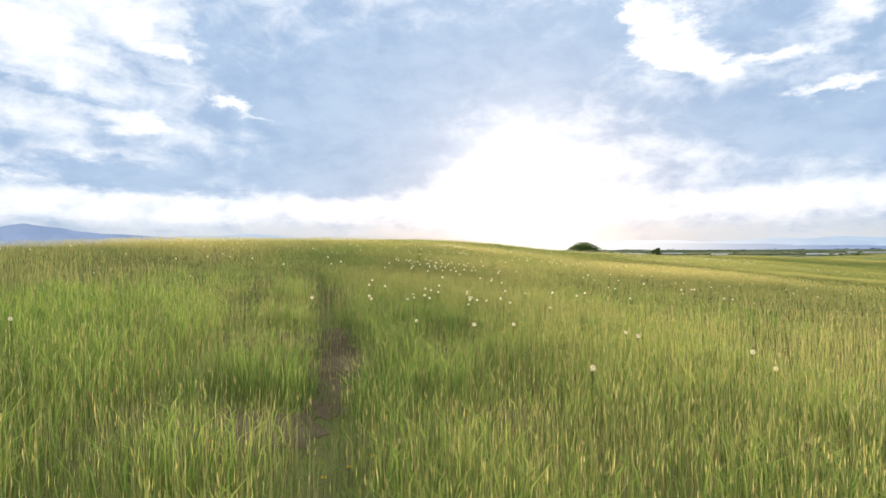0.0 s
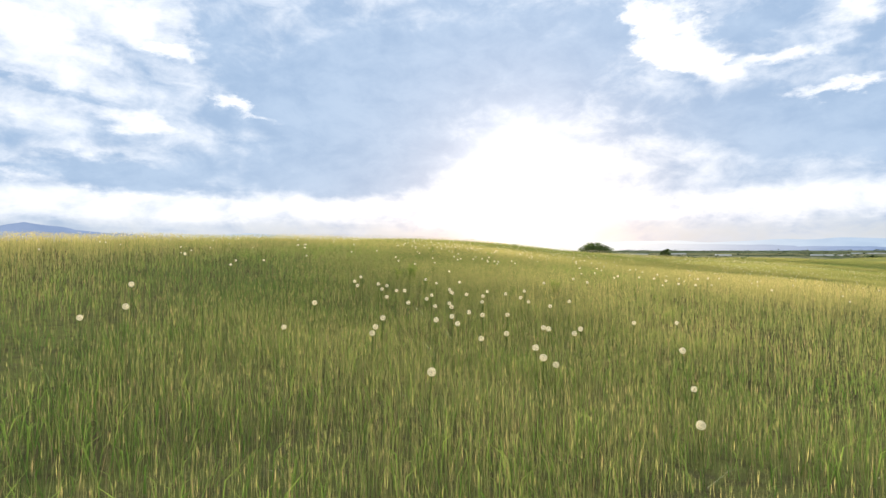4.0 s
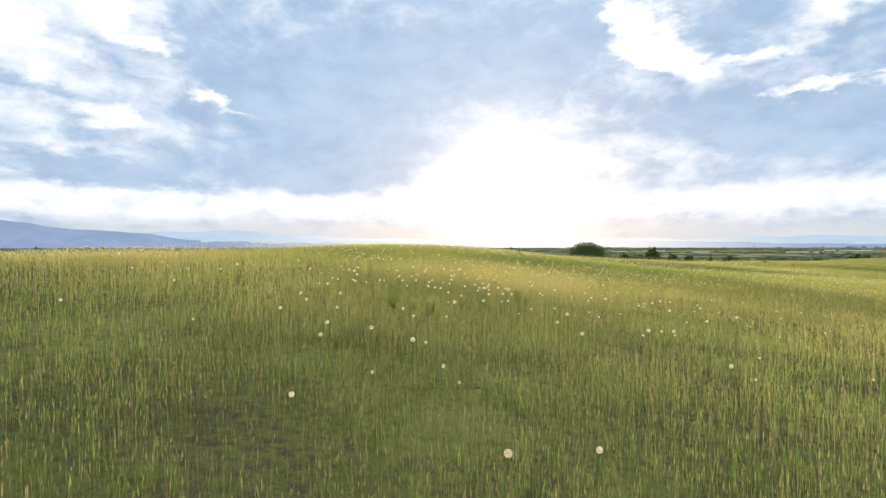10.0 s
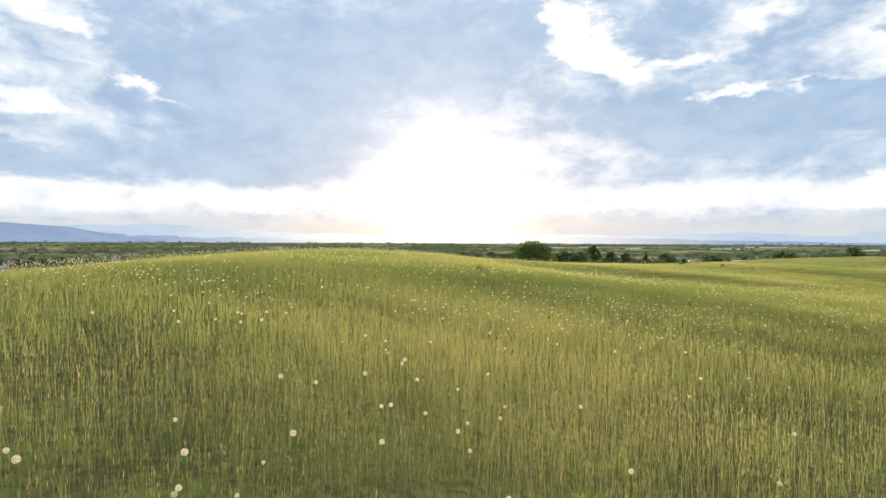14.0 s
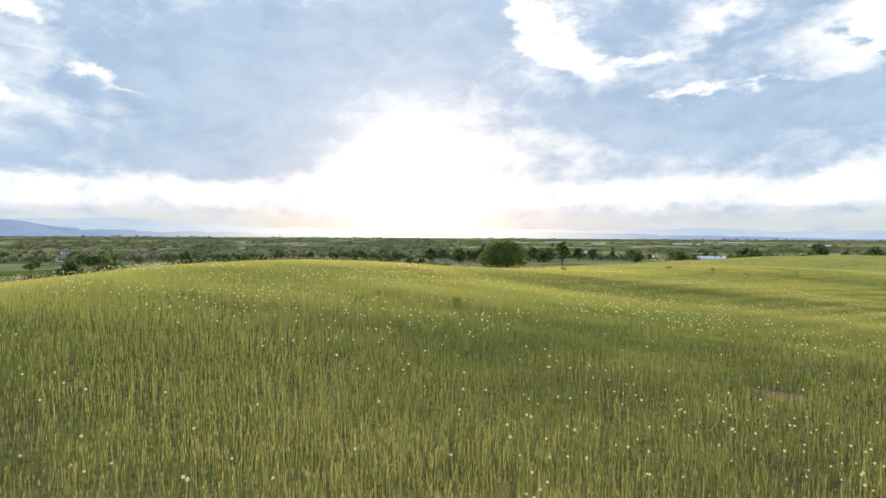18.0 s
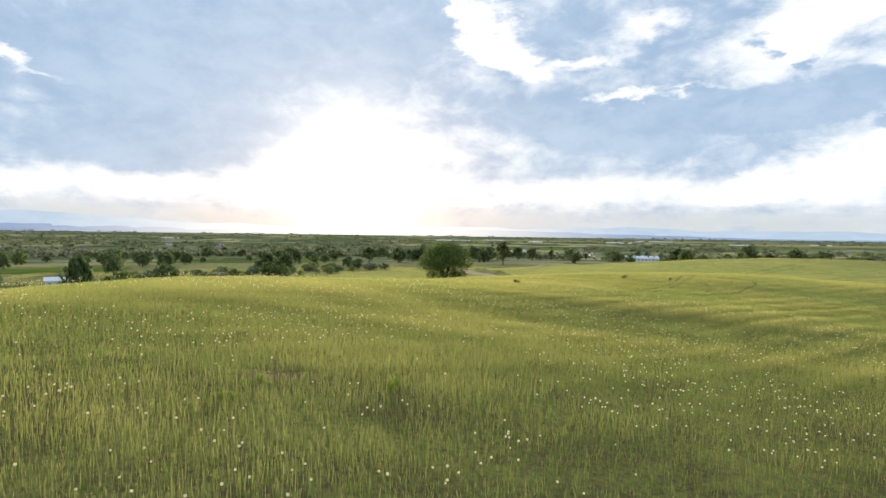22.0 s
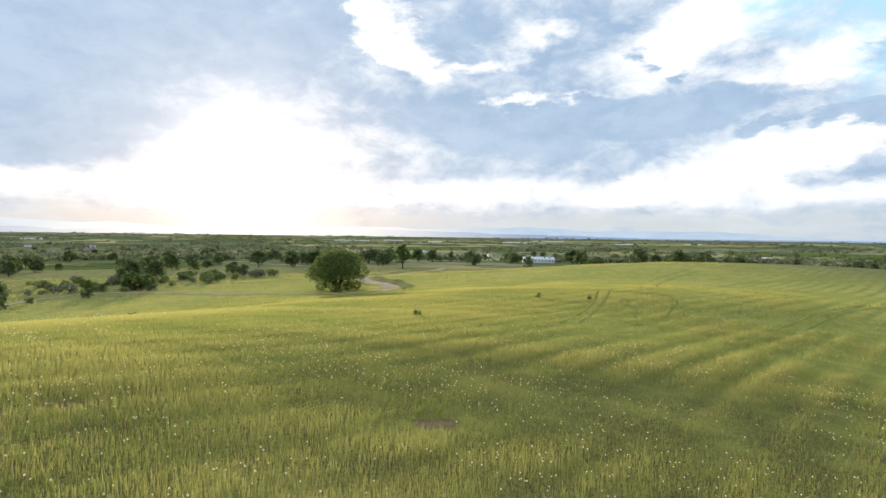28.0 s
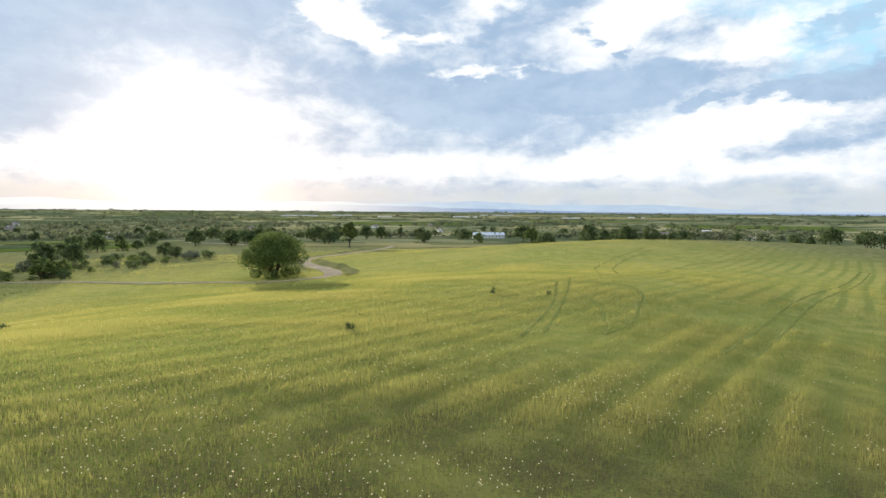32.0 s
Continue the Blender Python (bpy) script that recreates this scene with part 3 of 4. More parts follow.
# places where the soil shows between thin stems: x, y, half length, half width
THIN = [(-2.6, 9.2, 0.8, 0.9), (-1.5, 8.2, 0.45, 1.0), (0.1, 9.0, 0.5, 0.8), (-1.8, 5.4, 0.7, 0.6), (0.9, 6.2, 0.6, 0.5), (-3.6, 12.5, 0.8, 0.8), (1.8, 17.5, 0.8, 0.7), (-1.0, 24.8, 0.9, 0.6), (1.6, 31.5, 0.8, 0.6), (4.0, 25.2, 0.8, 0.5), (-2.0, 38.0, 0.9, 0.7), (3.0, 43.0, 0.8, 0.6)]


def thin(x, y):
    f = np.where(bare(x, y), 1.1, 0.0)
    for cx, cy, a, b in THIN:
        f = np.maximum(f, np.exp(-((((x - cx) / a) ** 2 + ((y - cy) / b) ** 2) ** 2)))
    patchy = np.sin(x * 2.1 + 1.4 * np.sin(y * 1.3)) + np.sin(y * 2.6 + 1.2 * np.sin(x * 1.7))
    return np.maximum(f, 0.6 * smooth(0.9, 1.7, patchy))


def blades(name, x, y, tall, wide, material, rng, ears=None, lean=0.1, spread=9.0, mottle=0.8, bend=0.0):
    """Many grass stems as one mesh: each a slender leaning blade; ears: length and width of the ripe ear on each, if
    any; spread: how far blades turn out of facing the sun, small for even light; mottle: how much ripeness differs from
    stem to stem; bend: how far a leaf arches over.
    """
    n = len(x)
    z = land(x, y) - 0.02
    a = rng.randn(n) * spread
    tilt, ta = np.abs(rng.randn(n)) * lean, rng.rand(n) * 6.283
    dx, dy = np.cos(ta) * tilt * tall, np.sin(ta) * tilt * tall
    ox, oy = np.cos(a) * 0.5, np.sin(a) * 0.5
    ripe = np.clip((rng.rand(n) - 0.5) * mottle + 0.38 + 1.0 * (ripple(x, y) - 0.45), 0, 1)
    top = np.stack([x + dx, y + dy, z + tall], 1)
    v = [np.stack([x - ox * wide, y - oy * wide, z], 1), np.stack([x + ox * wide, y + oy * wide, z], 1), top]
    t = [0.3 * ripe, 0.3 * ripe, ripe * (0.5 if ears else 0.9)]
    f = [(0, 1, 2)]
    if bend:
        ex, ey = np.cos(ta) * tall * bend, np.sin(ta) * tall * bend
        mid = np.stack([x + 0.45 * dx + 0.2 * ex, y + 0.45 * dy + 0.2 * ey, z + 0.68 * tall], 1)
        side = np.stack([ox * wide, oy * wide, 0 * ox], 1)
        v = v[:2] + [mid - side, mid + side, top + np.stack([ex, ey, -0.3 * bend * tall], 1)]
        t = [0.2 * ripe, 0.2 * ripe, 0.5 * ripe, 0.5 * ripe, 0.9 * ripe]
        f = [(0, 1, 3), (0, 3, 2), (2, 3, 4)]
    if ears:
        long, fat = ears
        up = np.stack([dx * 0.6, dy * 0.6, tall], 1)
        up /= np.linalg.norm(up, axis=1)[:, None]
        side = np.stack([ox, oy, 0 * ox], 1) * 2
        mid = top + up * (long * 0.45)[:, None]
        v += [top - up * 0.03 * long[:, None], mid - side * (fat * 0.5)[:, None], top + up * long[:, None], mid + side * (fat * 0.5)[:, None]]
        t += [np.clip(0.8 * ripe + 0.15, 0, 1)] * 4
        f += [(3, 4, 5), (3, 5, 6)]
    m = len(v)
    verts = np.stack(v, 1).reshape(-1, 3)
    faces = ((np.arange(n) * m)[:, None, None] + np.array(f)[None]).reshape(-1, 3)
    me = mesh_from(name, verts, faces, material)
    att = me.attributes.new("tip", "FLOAT", "POINT")
    att.data.foreach_set("value", np.stack(t, 1).astype(np.float32).ravel())
    att = me.attributes.new("lush", "FLOAT", "POINT")
    att.data.foreach_set("value", np.outer(0.85 * fresh_shade(x, y) * (0.5 + 0.5 * rng.rand(n)), [1, 1, 1, 0.4 if ears else 1, 0.4 if ears else 1, 0.4, 0.4][:m]).astype(np.float32).ravel())
    return new(name, me)


def sow(rng, x0, x1, y0, y1, per_m2):
    n = int((x1 - x0) * (y1 - y0) * per_m2)
    return x0 + rng.rand(n) * (x1 - x0), y0 + rng.rand(n) * (y1 - y0)


def drilled(rng, x, y, share, apart=0.32):
    """Draws a share of the stems into the sowing rows that run east-north-east."""
    across = -0.34 * x + 0.94 * y
    shift = (np.round(across / apart) * apart + 0.035 * rng.randn(len(x)) - across) * (rng.rand(len(x)) < share)
    return x - 0.34 * shift, y + 0.94 * shift


def grow():
    rng = np.random.RandomState(11)
    # close by the low part of the flight
    x, y = sow(rng, -24, 26, 1.8, 74, 610)
    x, y = drilled(rng, x, y, 0.35)
    r = off_way(x, y)
    keep = (np.abs(x) < 5.0 + 1.0 * y) & (rng.rand(len(x)) < np.clip(1.15 - r / 5.5, 0.14, 1) * np.where(y < 27, 0.95, 0.80) * np.where(y > 54, np.clip((74 - y) / 20, 0.2, 1), 1) * (1 - 0.86 * wheel_marks(x, y)) * (1 - 0.88 * thin(x, y)))
    x, y, r = x[keep], y[keep], r[keep]
    n = len(x)
    tall = (0.38 + 0.28 * ripple(x, y) + 0.14 * smooth(20, 5, y) - 0.06 * smooth(15, 21, y)) * (0.5 + 0.66 * rng.rand(n))
    wide = np.where(y < 27, 0.75, 1.0) * (0.0030 + 0.0024 * rng.rand(n)) + 0.0009 * r
    ripe = rng.rand(n) < 0.42 + 0.28 * smooth(24, 32, y)
    p, q = x[ripe], y[ripe]
    ears = (0.04 + 0.055 * rng.rand(len(p))) * (1 + 0.02 * r[ripe]), 0.0021 + 0.0028 * rng.rand(len(p)) ** 2 + 0.0007 * r[ripe]
    ob = blades("tall_grass", p, q, tall[ripe], 0.75 * wide[ripe], GRASS, rng, ears, 0.10, 0.9, 0.7)
    tagged(ob, "dense tall green meadow grass with straw-coloured ripe ears", "grass", kind="stuff")
    p, q = x[~ripe], y[~ripe]
    ob = blades("grass_stems", p, q, 0.95 * tall[~ripe], wide[~ripe], GRASS, rng, None, 0.14, 0.9, 0.8)
    tagged(ob, "thin green and straw grass stems without ears", "grass", kind="stuff")
    # arching leaves: thick at the start beside the wheel marks, thinner up the hill
    x, y = sow(rng, -9, 10, 2.0, 62, 70)
    for x0, x1, y0, y1, dense in ((-9, 5, 2.0, 13, 260), (-5, 5, 13, 30, 90)):
        extra = sow(rng, x0, x1, y0, y1, dense)
        x, y = np.concatenate([x, extra[0]]), np.concatenate([y, extra[1]])
    keep = (np.abs(x) < 5.0 + 1.0 * y) & (rng.rand(len(x)) < (1 - 0.78 * wheel_marks(x, y)) * (1 - 0.75 * thin(x, y)) * (0.55 + 0.45 * smooth(-0.3, 0.6, np.sin(x * 2.6 + 1.5 * np.sin(y * 1.9)) + np.sin(y * 2.2))))
    x, y = x[keep], y[keep]
    n = len(x)
    ob = blades("grass_blades", x, y, (0.20 + 0.40 * rng.rand(n) ** 1.3) * (1 + 0.35 * smooth(12, 7, y) - 0.42 * smooth(12, 24, y)) * (1 - 0.65 * wheel_marks(x, y)) * (1 - 0.5 * np.clip(thin(x, y), 0, 1)), (0.005 + 0.006 * rng.rand(n)) * (1 - 0.3 * smooth(12, 24, y)), UNDER, rng, None, 0.22, 1.2, 0.9, bend=0.28)
    tagged(ob, "arching green grass leaves between the taller stems", "grass", kind="stuff")
    # the hill top under the higher part of the flight: ripe stems close by, plain blades farther off
    for name, dense, eared in (("hilltop_grass", 46, True), ("hilltop_blades", 105, False)):
        x, y = sow(rng, -38, 92, 56, 165, dense)
        x, y = drilled(rng, x, y, 0.3)
        r = np.hypot(x - 12, (y - 86) * 0.9) if eared else np.hypot(x - 28, y - 104)
        reach = np.clip((30 - r) / 8, 0, 1) if eared else np.clip(1.35 - r / 48, 0.10, 1)
        keep = (rng.rand(len(x)) < reach * (0.82 + 0.18 * ripple(x, y))) & ~bare(x, y)
        x, y, r = x[keep], y[keep], r[keep]
        keep = ~far_ruts(x, y)
        x, y, r = x[keep], y[keep], r[keep]
        n = len(x)
        tall = (0.25 + 0.24 * ripple(x, y)) * (0.55 + 0.65 * rng.rand(n)) * (1.0 if eared else 0.95)
        ears = (0.07 + 0.06 * rng.rand(n), 0.0035 + 0.003 * rng.rand(n) + 0.0002 * r) if eared else None
        ob = blades(name, x, y, tall, 0.005 + 0.005 * rng.rand(n) + 0.0004 * r if eared else 0.009 + 0.007 * rng.rand(n) + 0.0003 * r, HILLGRASS, rng, ears, 0.13, 0.5, 0.5)
        tagged(ob, "knee-high green and golden grass on the hilltop" if eared else "fine green grass blades over the hilltop", "grass", kind="stuff")
    # the rest of the meadow
    x, y = sow(rng, -100, 230, -5, 400, 12.5)
    near = (off_way(x, y) < 12) & (y < 120)
    keep = ~near & (rng.rand(len(x)) < np.clip(1.25 - np.hypot(x - 45, y - 125) / 120, 0.14, 1) ** 1.3)
    x, y = x[keep], y[keep]
    keep = ~far_ruts(x, y) & ~on_road(x, y)
    x, y = x[keep], y[keep]
    n = len(x)
    far = np.hypot(x - 12, y - 85)
    tall = (0.08 + 0.36 * ripple(x, y)) * (0.85 + 0.3 * rng.rand(n))
    ob = blades("meadow_tufts", x, y, tall, (0.04 + 0.03 * rng.rand(n)) * (1 + far / 75), SWARD, rng, None, 0.2, 0.22, 0.15)
    tagged(ob, "distant golden green meadow grass in tufts turned to the sun", "grass", kind="stuff")


ROAD = [(240, 520), (190, 430), (130, 360), (103, 326), (86, 296), (79, 270), (77.5, 252), (75, 239), (70.5, 230), (65.5, 228.5), (59, 230), (46, 246), (31, 264), (12, 290), (-6, 303), (-19, 291), (-30, 270), (-44, 240)]
ROADLINE = along(ROAD, 3.0)


def on_road(x, y):
    f = np.zeros(x.shape, bool)
    box = np.flatnonzero((y > 218) & (x < 190))
    for px, py in ROADLINE:
        f[box] |= np.hypot(x[box] - px, y[box] - py) < 2.6
    return f


grow()


# ==== trees
def cone_limb(bm, a, b, ra, rb, sides=7):
    axis = (b - a).normalized()
    side = axis.orthogonal().normalized()
    other = axis.cross(side)
    rings = []
    for c, r in ((a, ra), (b, rb)):
        rings.append([bm.verts.new(c + (side * math.cos(t) + other * math.sin(t)) * r) for t in [6.283 * i / sides for i in range(sides)]])
    for i in range(sides):
        bm.faces.new((rings[0][i], rings[0][(i + 1) % sides], rings[1][(i + 1) % sides], rings[1][i]))


def wood(seed, high, spread, stems):
    """Trunk and limbs of a tree; gives its mesh builder and the limb ends."""
    rng = random.Random(seed)
    bm, ends = bmesh.new(), []
    for s in range(stems):
        a = 6.283 * s / stems + rng.random()
        foot = Vector((math.cos(a), math.sin(a), 0)) * (0.02 * high * (stems > 1))
        foot.z = -0.03 * high
        top = Vector((math.cos(a) * 0.1 * spread * (stems > 1), math.sin(a) * 0.1 * spread * (stems > 1), 0.36 * high))
        cone_limb(bm, foot, top, 0.028 * high, 0.018 * high)
        for i in range(6):
            b = a + rng.uniform(-2.6, 2.6)
            start = foot.lerp(top, rng.uniform(0.45, 1))
            end = start + Vector((math.cos(b) * spread * rng.uniform(0.2, 0.42), math.sin(b) * spread * rng.uniform(0.2, 0.42), high * rng.uniform(0.12, 0.5)))
            mid = start.lerp(end, 0.5) + Vector((0, 0, 0.04 * high))
            cone_limb(bm, start, mid, 0.013 * high, 0.008 * high, 5)
            cone_limb(bm, mid, end, 0.008 * high, 0.003 * high, 5)
            ends.append(end)
    return bm, ends


def crown_mesh(name, seed, high, spread, low, ends, leaves, size, material, lobes=30):
    """A crown of many small leaves gathered in uneven clumps."""
    rng = np.random.RandomState(seed)
    cs = [(e.x, e.y, e.z, 0.16 * spread) for e in ends]
    for i in range(lobes):
        a, u = rng.rand() * 6.283, rng.rand()
        h = low + (1 - low) * rng.rand() ** 0.8
        u2 = (h - low) / (1 - low)
        env = math.sqrt(max(0.05, 1 - max(0.0, (u2 - 0.3) / 0.72) ** 2)) * (0.72 + 0.28 * min(1, u2 / 0.3))
        cs.append((math.cos(a) * spread * 0.42 * env * u ** 0.35, math.sin(a) * spread * 0.42 * env * u ** 0.35, h * high * 0.92, spread * rng.uniform(0.07, 0.14)))
    cs = np.array(cs)
    which = rng.randint(0, len(cs), leaves)
    d = rng.randn(leaves, 3)
    d /= np.linalg.norm(d, axis=1)[:, None]
    rad = cs[which, 3] * (0.55 + 0.55 * rng.rand(leaves) ** 0.5)
    c = cs[which, :3] + d * rad[:, None] * np.array([1, 1, 0.8])
    c[:, 2] = np.maximum(c[:, 2], 0.02 * high + 0.05 * high * rng.rand(leaves))
    n = d + 0.8 * rng.randn(leaves, 3)
    n /= np.linalg.norm(n, axis=1)[:, None]
    t = np.cross(n, rng.randn(leaves, 3))
    t /= np.linalg.norm(t, axis=1)[:, None]
    b = np.cross(n, t)
    s = size * (0.6 + 0.8 * rng.rand(leaves))[:, None]
    v = np.stack([c - t * s, c - b * s * 0.55 + n * s * 0.15, c + t * s, c + b * s * 0.55 + n * s * 0.15], 1).reshape(-1, 3)
    return mesh_from(name, v, np.arange(leaves * 4).reshape(-1, 4), material)


def make_tree(name, label, seed, high, spread, low, stems, leaves, size, material, at, group="", category="tree"):
    tree = thing(name, at, label, category, group)
    bm, ends = wood(seed, high, spread, stems)
    part("trunk", bm, BARK, tree)
    part("crown", crown_mesh("crown", seed, high, spread, low, ends, leaves, size, material), None, tree)
    return tree


# ==== roads, ruts and bare earth
def ribbon(name, line, wide, material, label, category, up=0.03):
    """A strip laid over the ground, three points across, slightly crowned, with wavering edges."""
    rng = np.random.RandomState(len(line))
    d = np.gradient(line, axis=0)
    d /= np.hypot(d[:, 0], d[:, 1])[:, None]
    side = np.stack([-d[:, 1], d[:, 0]], 1)
    cols = []
    for k in (-0.5, -0.2, 0.2, 0.5):
        w = wide * k * (1 + 0.25 * rng.rand(len(line)) + (0.4 * np.sin(np.arange(len(line)) * 0.8) if wide < 1 else 0))
        q = line + side * w[:, None]
        cols.append(np.stack([q[:, 0], q[:, 1], land(q[:, 0], q[:, 1]) + up + (0.04 if abs(k) < 0.3 else 0.0)], 1))
    n = len(line)
    i = np.arange(4 * n).reshape(4, n)
    faces = np.stack([i[:-1, :-1], i[1:, :-1], i[1:, 1:], i[:-1, 1:]], -1).reshape(-1, 4)
    return tagged(new(name, mesh_from(name, np.concatenate(cols), faces, material, True)), label, category, kind="structure")


ribbon("road", along(ROAD[:10], 2.0), 4.2, ROADDIRT, "pale winding dirt road below the hill", "dirt road", 0.12)
ribbon("farm_track", along(ROAD[9:], 2.0), 2.0, ROADDIRT, "narrow dirt farm track along the hill foot", "dirt track", 0.12)
ribbon("side_track", along([(104, 328), (140, 336), (190, 372), (235, 410), (300, 440)], 4.0), 2.5, ROADDIRT, "dirt side track across the lower pasture", "dirt track", 0.15)
ribbon("valley_road", along([(60, 640), (110, 560), (126, 500), (150, 470)], 6.0), 6.0, ROADDIRT, "pale dirt lane in the valley", "dirt lane", 0.2)
for line in RUTS:
    ribbon("wheel_rut", along(line, 1.2), 0.32, RUTGRASS, "dark wheel rut pressed into the meadow grass", "wheel rut", 0.05)


def road_bank(line, side, wide, high):
    """A low earth bank thrown up beside the road, rounded across, with an uneven crest."""
    d = np.gradient(line, axis=0)
    d /= np.hypot(d[:, 0], d[:, 1])[:, None]
    out = np.stack([d[:, 1], -d[:, 0]], 1) * side
    s = np.arange(len(line))
    crest = high * (0.6 + 0.25 * np.sin(s * 0.5) + 0.2 * np.sin(s * 1.3 + 1)) * np.sin(np.pi * np.clip(s / (len(line) - 1), 0.02, 0.98)) ** 0.5
    cols = []
    for k in (0.0, 0.25, 0.5, 0.75, 1.0):
        q = line + out * (2.6 + wide * k)
        cols.append(np.stack([q[:, 0], q[:, 1], land(q[:, 0], q[:, 1]) - 0.05 + crest * math.sin(math.pi * k)], 1))
    i = np.arange(5 * len(line)).reshape(5, len(line))
    faces = np.stack([i[:-1, :-1], i[1:, :-1], i[1:, 1:], i[:-1, 1:]], -1).reshape(-1, 4)
    tagged(new("road_bank", mesh_from("road_bank", np.concatenate(cols), faces, ROUGHGRASS, True)), "low grassy earth bank thrown up beside the dirt road", "earth bank", kind="structure")


road_bank(along(ROAD[4:9], 1.5), -1, 5.0, 1.6)
road_bank(along(ROAD[3:7], 1.5), 1, 4.0, 1.3)
road_bank(along(ROAD[1:4], 3.0), 1, 5.0, 1.4)


def field(x, y, long, deep, turn, which, label):
    """A field lying on the plain, its edge a little uneven."""
    c, s = math.cos(radians(turn)), math.sin(radians(turn))
    u, v = np.meshgrid(np.linspace(-0.5, 0.5, 13), np.linspace(-0.5, 0.5, 7))
    u, v = u * long * (1 + 0.04 * np.sin(v * 9 + x)), v * deep * (1 + 0.12 * np.sin(u * 0.03 * 100 / long * 4 + y))
    px, py = x + c * u - s * v, y + s * u + c * v
    i = np.arange(13 * 7).reshape(7, 13)
    faces = np.stack([i[:-1, :-1], i[:-1, 1:], i[1:, 1:], i[1:, :-1]], -1).reshape(-1, 4)
    up = 0.1 + math.hypot(x, y) * 0.0003
    tagged(new("field", mesh_from("field", np.stack([px, py, land(px, py) + up], -1).reshape(-1, 3), faces, FIELDS[which], True)), label, "field", kind="structure")


for x, y, l, d, turn, which in [
        (488, 939, 60, 130, -20, 1), (-32, 672, 160, 60, 4, 2), (-20, 532, 140, 40, 0, 0), (42, 600, 90, 30, 5, 2), (185, 490, 120, 60, -12, 1), (250, 420, 110, 50, -20, 1), (660, 785, 170, 120, -35, 2),
        (1479, 899, 420, 240, -50, 0), (2022, 1717, 500, 300, -45, 1), (1900, 2280, 420, 260, -40, 1), (1203, 2483, 600, 220, -25, 1), (340, 2798, 500, 200, -8, 2), (-131, 400, 130, 60, 15, 0), (-117, 478, 120, 40, 15, 1),
        (-400, 1200, 300, 140, 20, 1), (-700, 1800, 400, 180, 25, 2), (300, 1300, 260, 160, -10, 1), (800, 1500, 320, 200, -25, 0), (1000, 1100, 260, 160, -35, 1), (-900, 2500, 500, 200, 15, 1), (600, 2100, 420, 180, -15, 2), (1500, 1500, 380, 200, -40, 2)]:
    field(x, y, l, d, turn, which, ("green field of young crop on the plain", "pale field of cut hay on the plain", "grazed pasture on the plain", "ploughed field on the plain")[which])


def bare_patch(x, y, a, b):
    bm = bmesh.new()
    rng = random.Random(int(x * 10))
    mid = bm.verts.new(on_land(x, y, 0.06))
    ring = []
    for i in range(22):
        t, s = 6.283 * i / 22, 0.75 + 0.4 * rng.random()
        ring.append(bm.verts.new(on_land(x + math.cos(t) * a * s, y + math.sin(t) * b * s, 0.02)))
    for i in range(22):
        bm.faces.new((mid, ring[i], ring[(i + 1) % 22]))
    me = bpy.data.meshes.new("bare_patch")
    bm.to_mesh(me)
    bm.free()
    me.materials.append(DIRT)
    tagged(new("bare_patch", me), "low mound of bare dry earth among the grass", "bare earth", kind="structure")


for b in BARE:
    bare_patch(*b)


def soil_patch(x, y, a, b):
    """Bare soil that shows between thin stems: a crumbled sheet with a ragged edge."""
    rng = random.Random(int(x * 100 + y))
    bm = bmesh.new()
    rings = []
    for q in (0.35, 0.7, 1.0):
        ring = []
        for i in range(20):
            t = 6.283 * i / 20
            k = q * (0.8 + 0.35 * rng.random())
            ring.append(bm.verts.new(on_land(x + math.cos(t) * a * k, y + math.sin(t) * b * k, 0.008 + 0.018 * rng.random() * (1.15 - q))))
        rings.append(ring)
    bm.faces.new(rings[0])
    for lo, hi in zip(rings, rings[1:]):
        for i in range(20):
            bm.faces.new((lo[i], hi[i], hi[(i + 1) % 20], lo[(i + 1) % 20]))
    me = bpy.data.meshes.new("soil_patch")
    bm.to_mesh(me)
    bm.free()
    me.materials.append(DIRT)
    tagged(new("soil_patch", me), "bare brown soil showing between thin grass stems", "bare soil", kind="structure")


for b in THIN[:6]:
    soil_patch(*b)
# the eastern wheel mark, worn bare in places
for q in (6.3, 7.2, 8.0, 8.9, 9.7, 10.4):
    soil_patch(-0.2 - 0.13 * q - 0.0045 * q * q + 0.12 * math.sin(q * 0.9), q, 0.2 + 0.012 * q, 0.52)

# ==== trees
make_tree("cottonwood_tree", "broad round cottonwood standing alone by the dirt road", 5, 12.0, 17.5, 0.05, 5, 21000, 0.23, PALELEAF, on_land(60, 243))
make_tree("cottonwood_tree", "tall narrow cottonwood with a broken crown", 9, 18.0, 11.5, 0.25, 1, 4000, 0.45, PALELEAF, on_land(168, 445))

# patterns for the trees of the valley
OAKS = [make_tree("valley_tree", "round dark green tree in the valley", 20 + i, 10.0, 11.0 + i, 0.12, 1 + i % 2, 1100, 0.62, LEAF, on_land(*p), "valley trees") for i, p in enumerate([(83, 515), (106, 511), (186, 562), (200, 560)])]
PALES = [make_tree("pale_tree", "rounded light green tree beside the fields", 40 + i, 10.0, 10.0, 0.08, 2, 1100, 0.62, PALELEAF, on_land(*p), "pale trees") for i, p in enumerate([(332, 449), (-22, 190)])]
POPLAR = make_tree("poplar_tree", "slender upright poplar in the valley", 60, 15.0, 5.5, 0.12, 1, 800, 0.55, LEAF, on_land(430, 330), "poplars")
SHRUBS = [make_tree("shrub", "rounded green shrub at the field edge", 70 + i, 3.0, 4.6, 0.04, 3, 500, 0.24, (LEAF, PALELEAF)[i], on_land(*p), "shrubs", "shrub") for i, p in enumerate([(12, 300), (-3, 309)])]
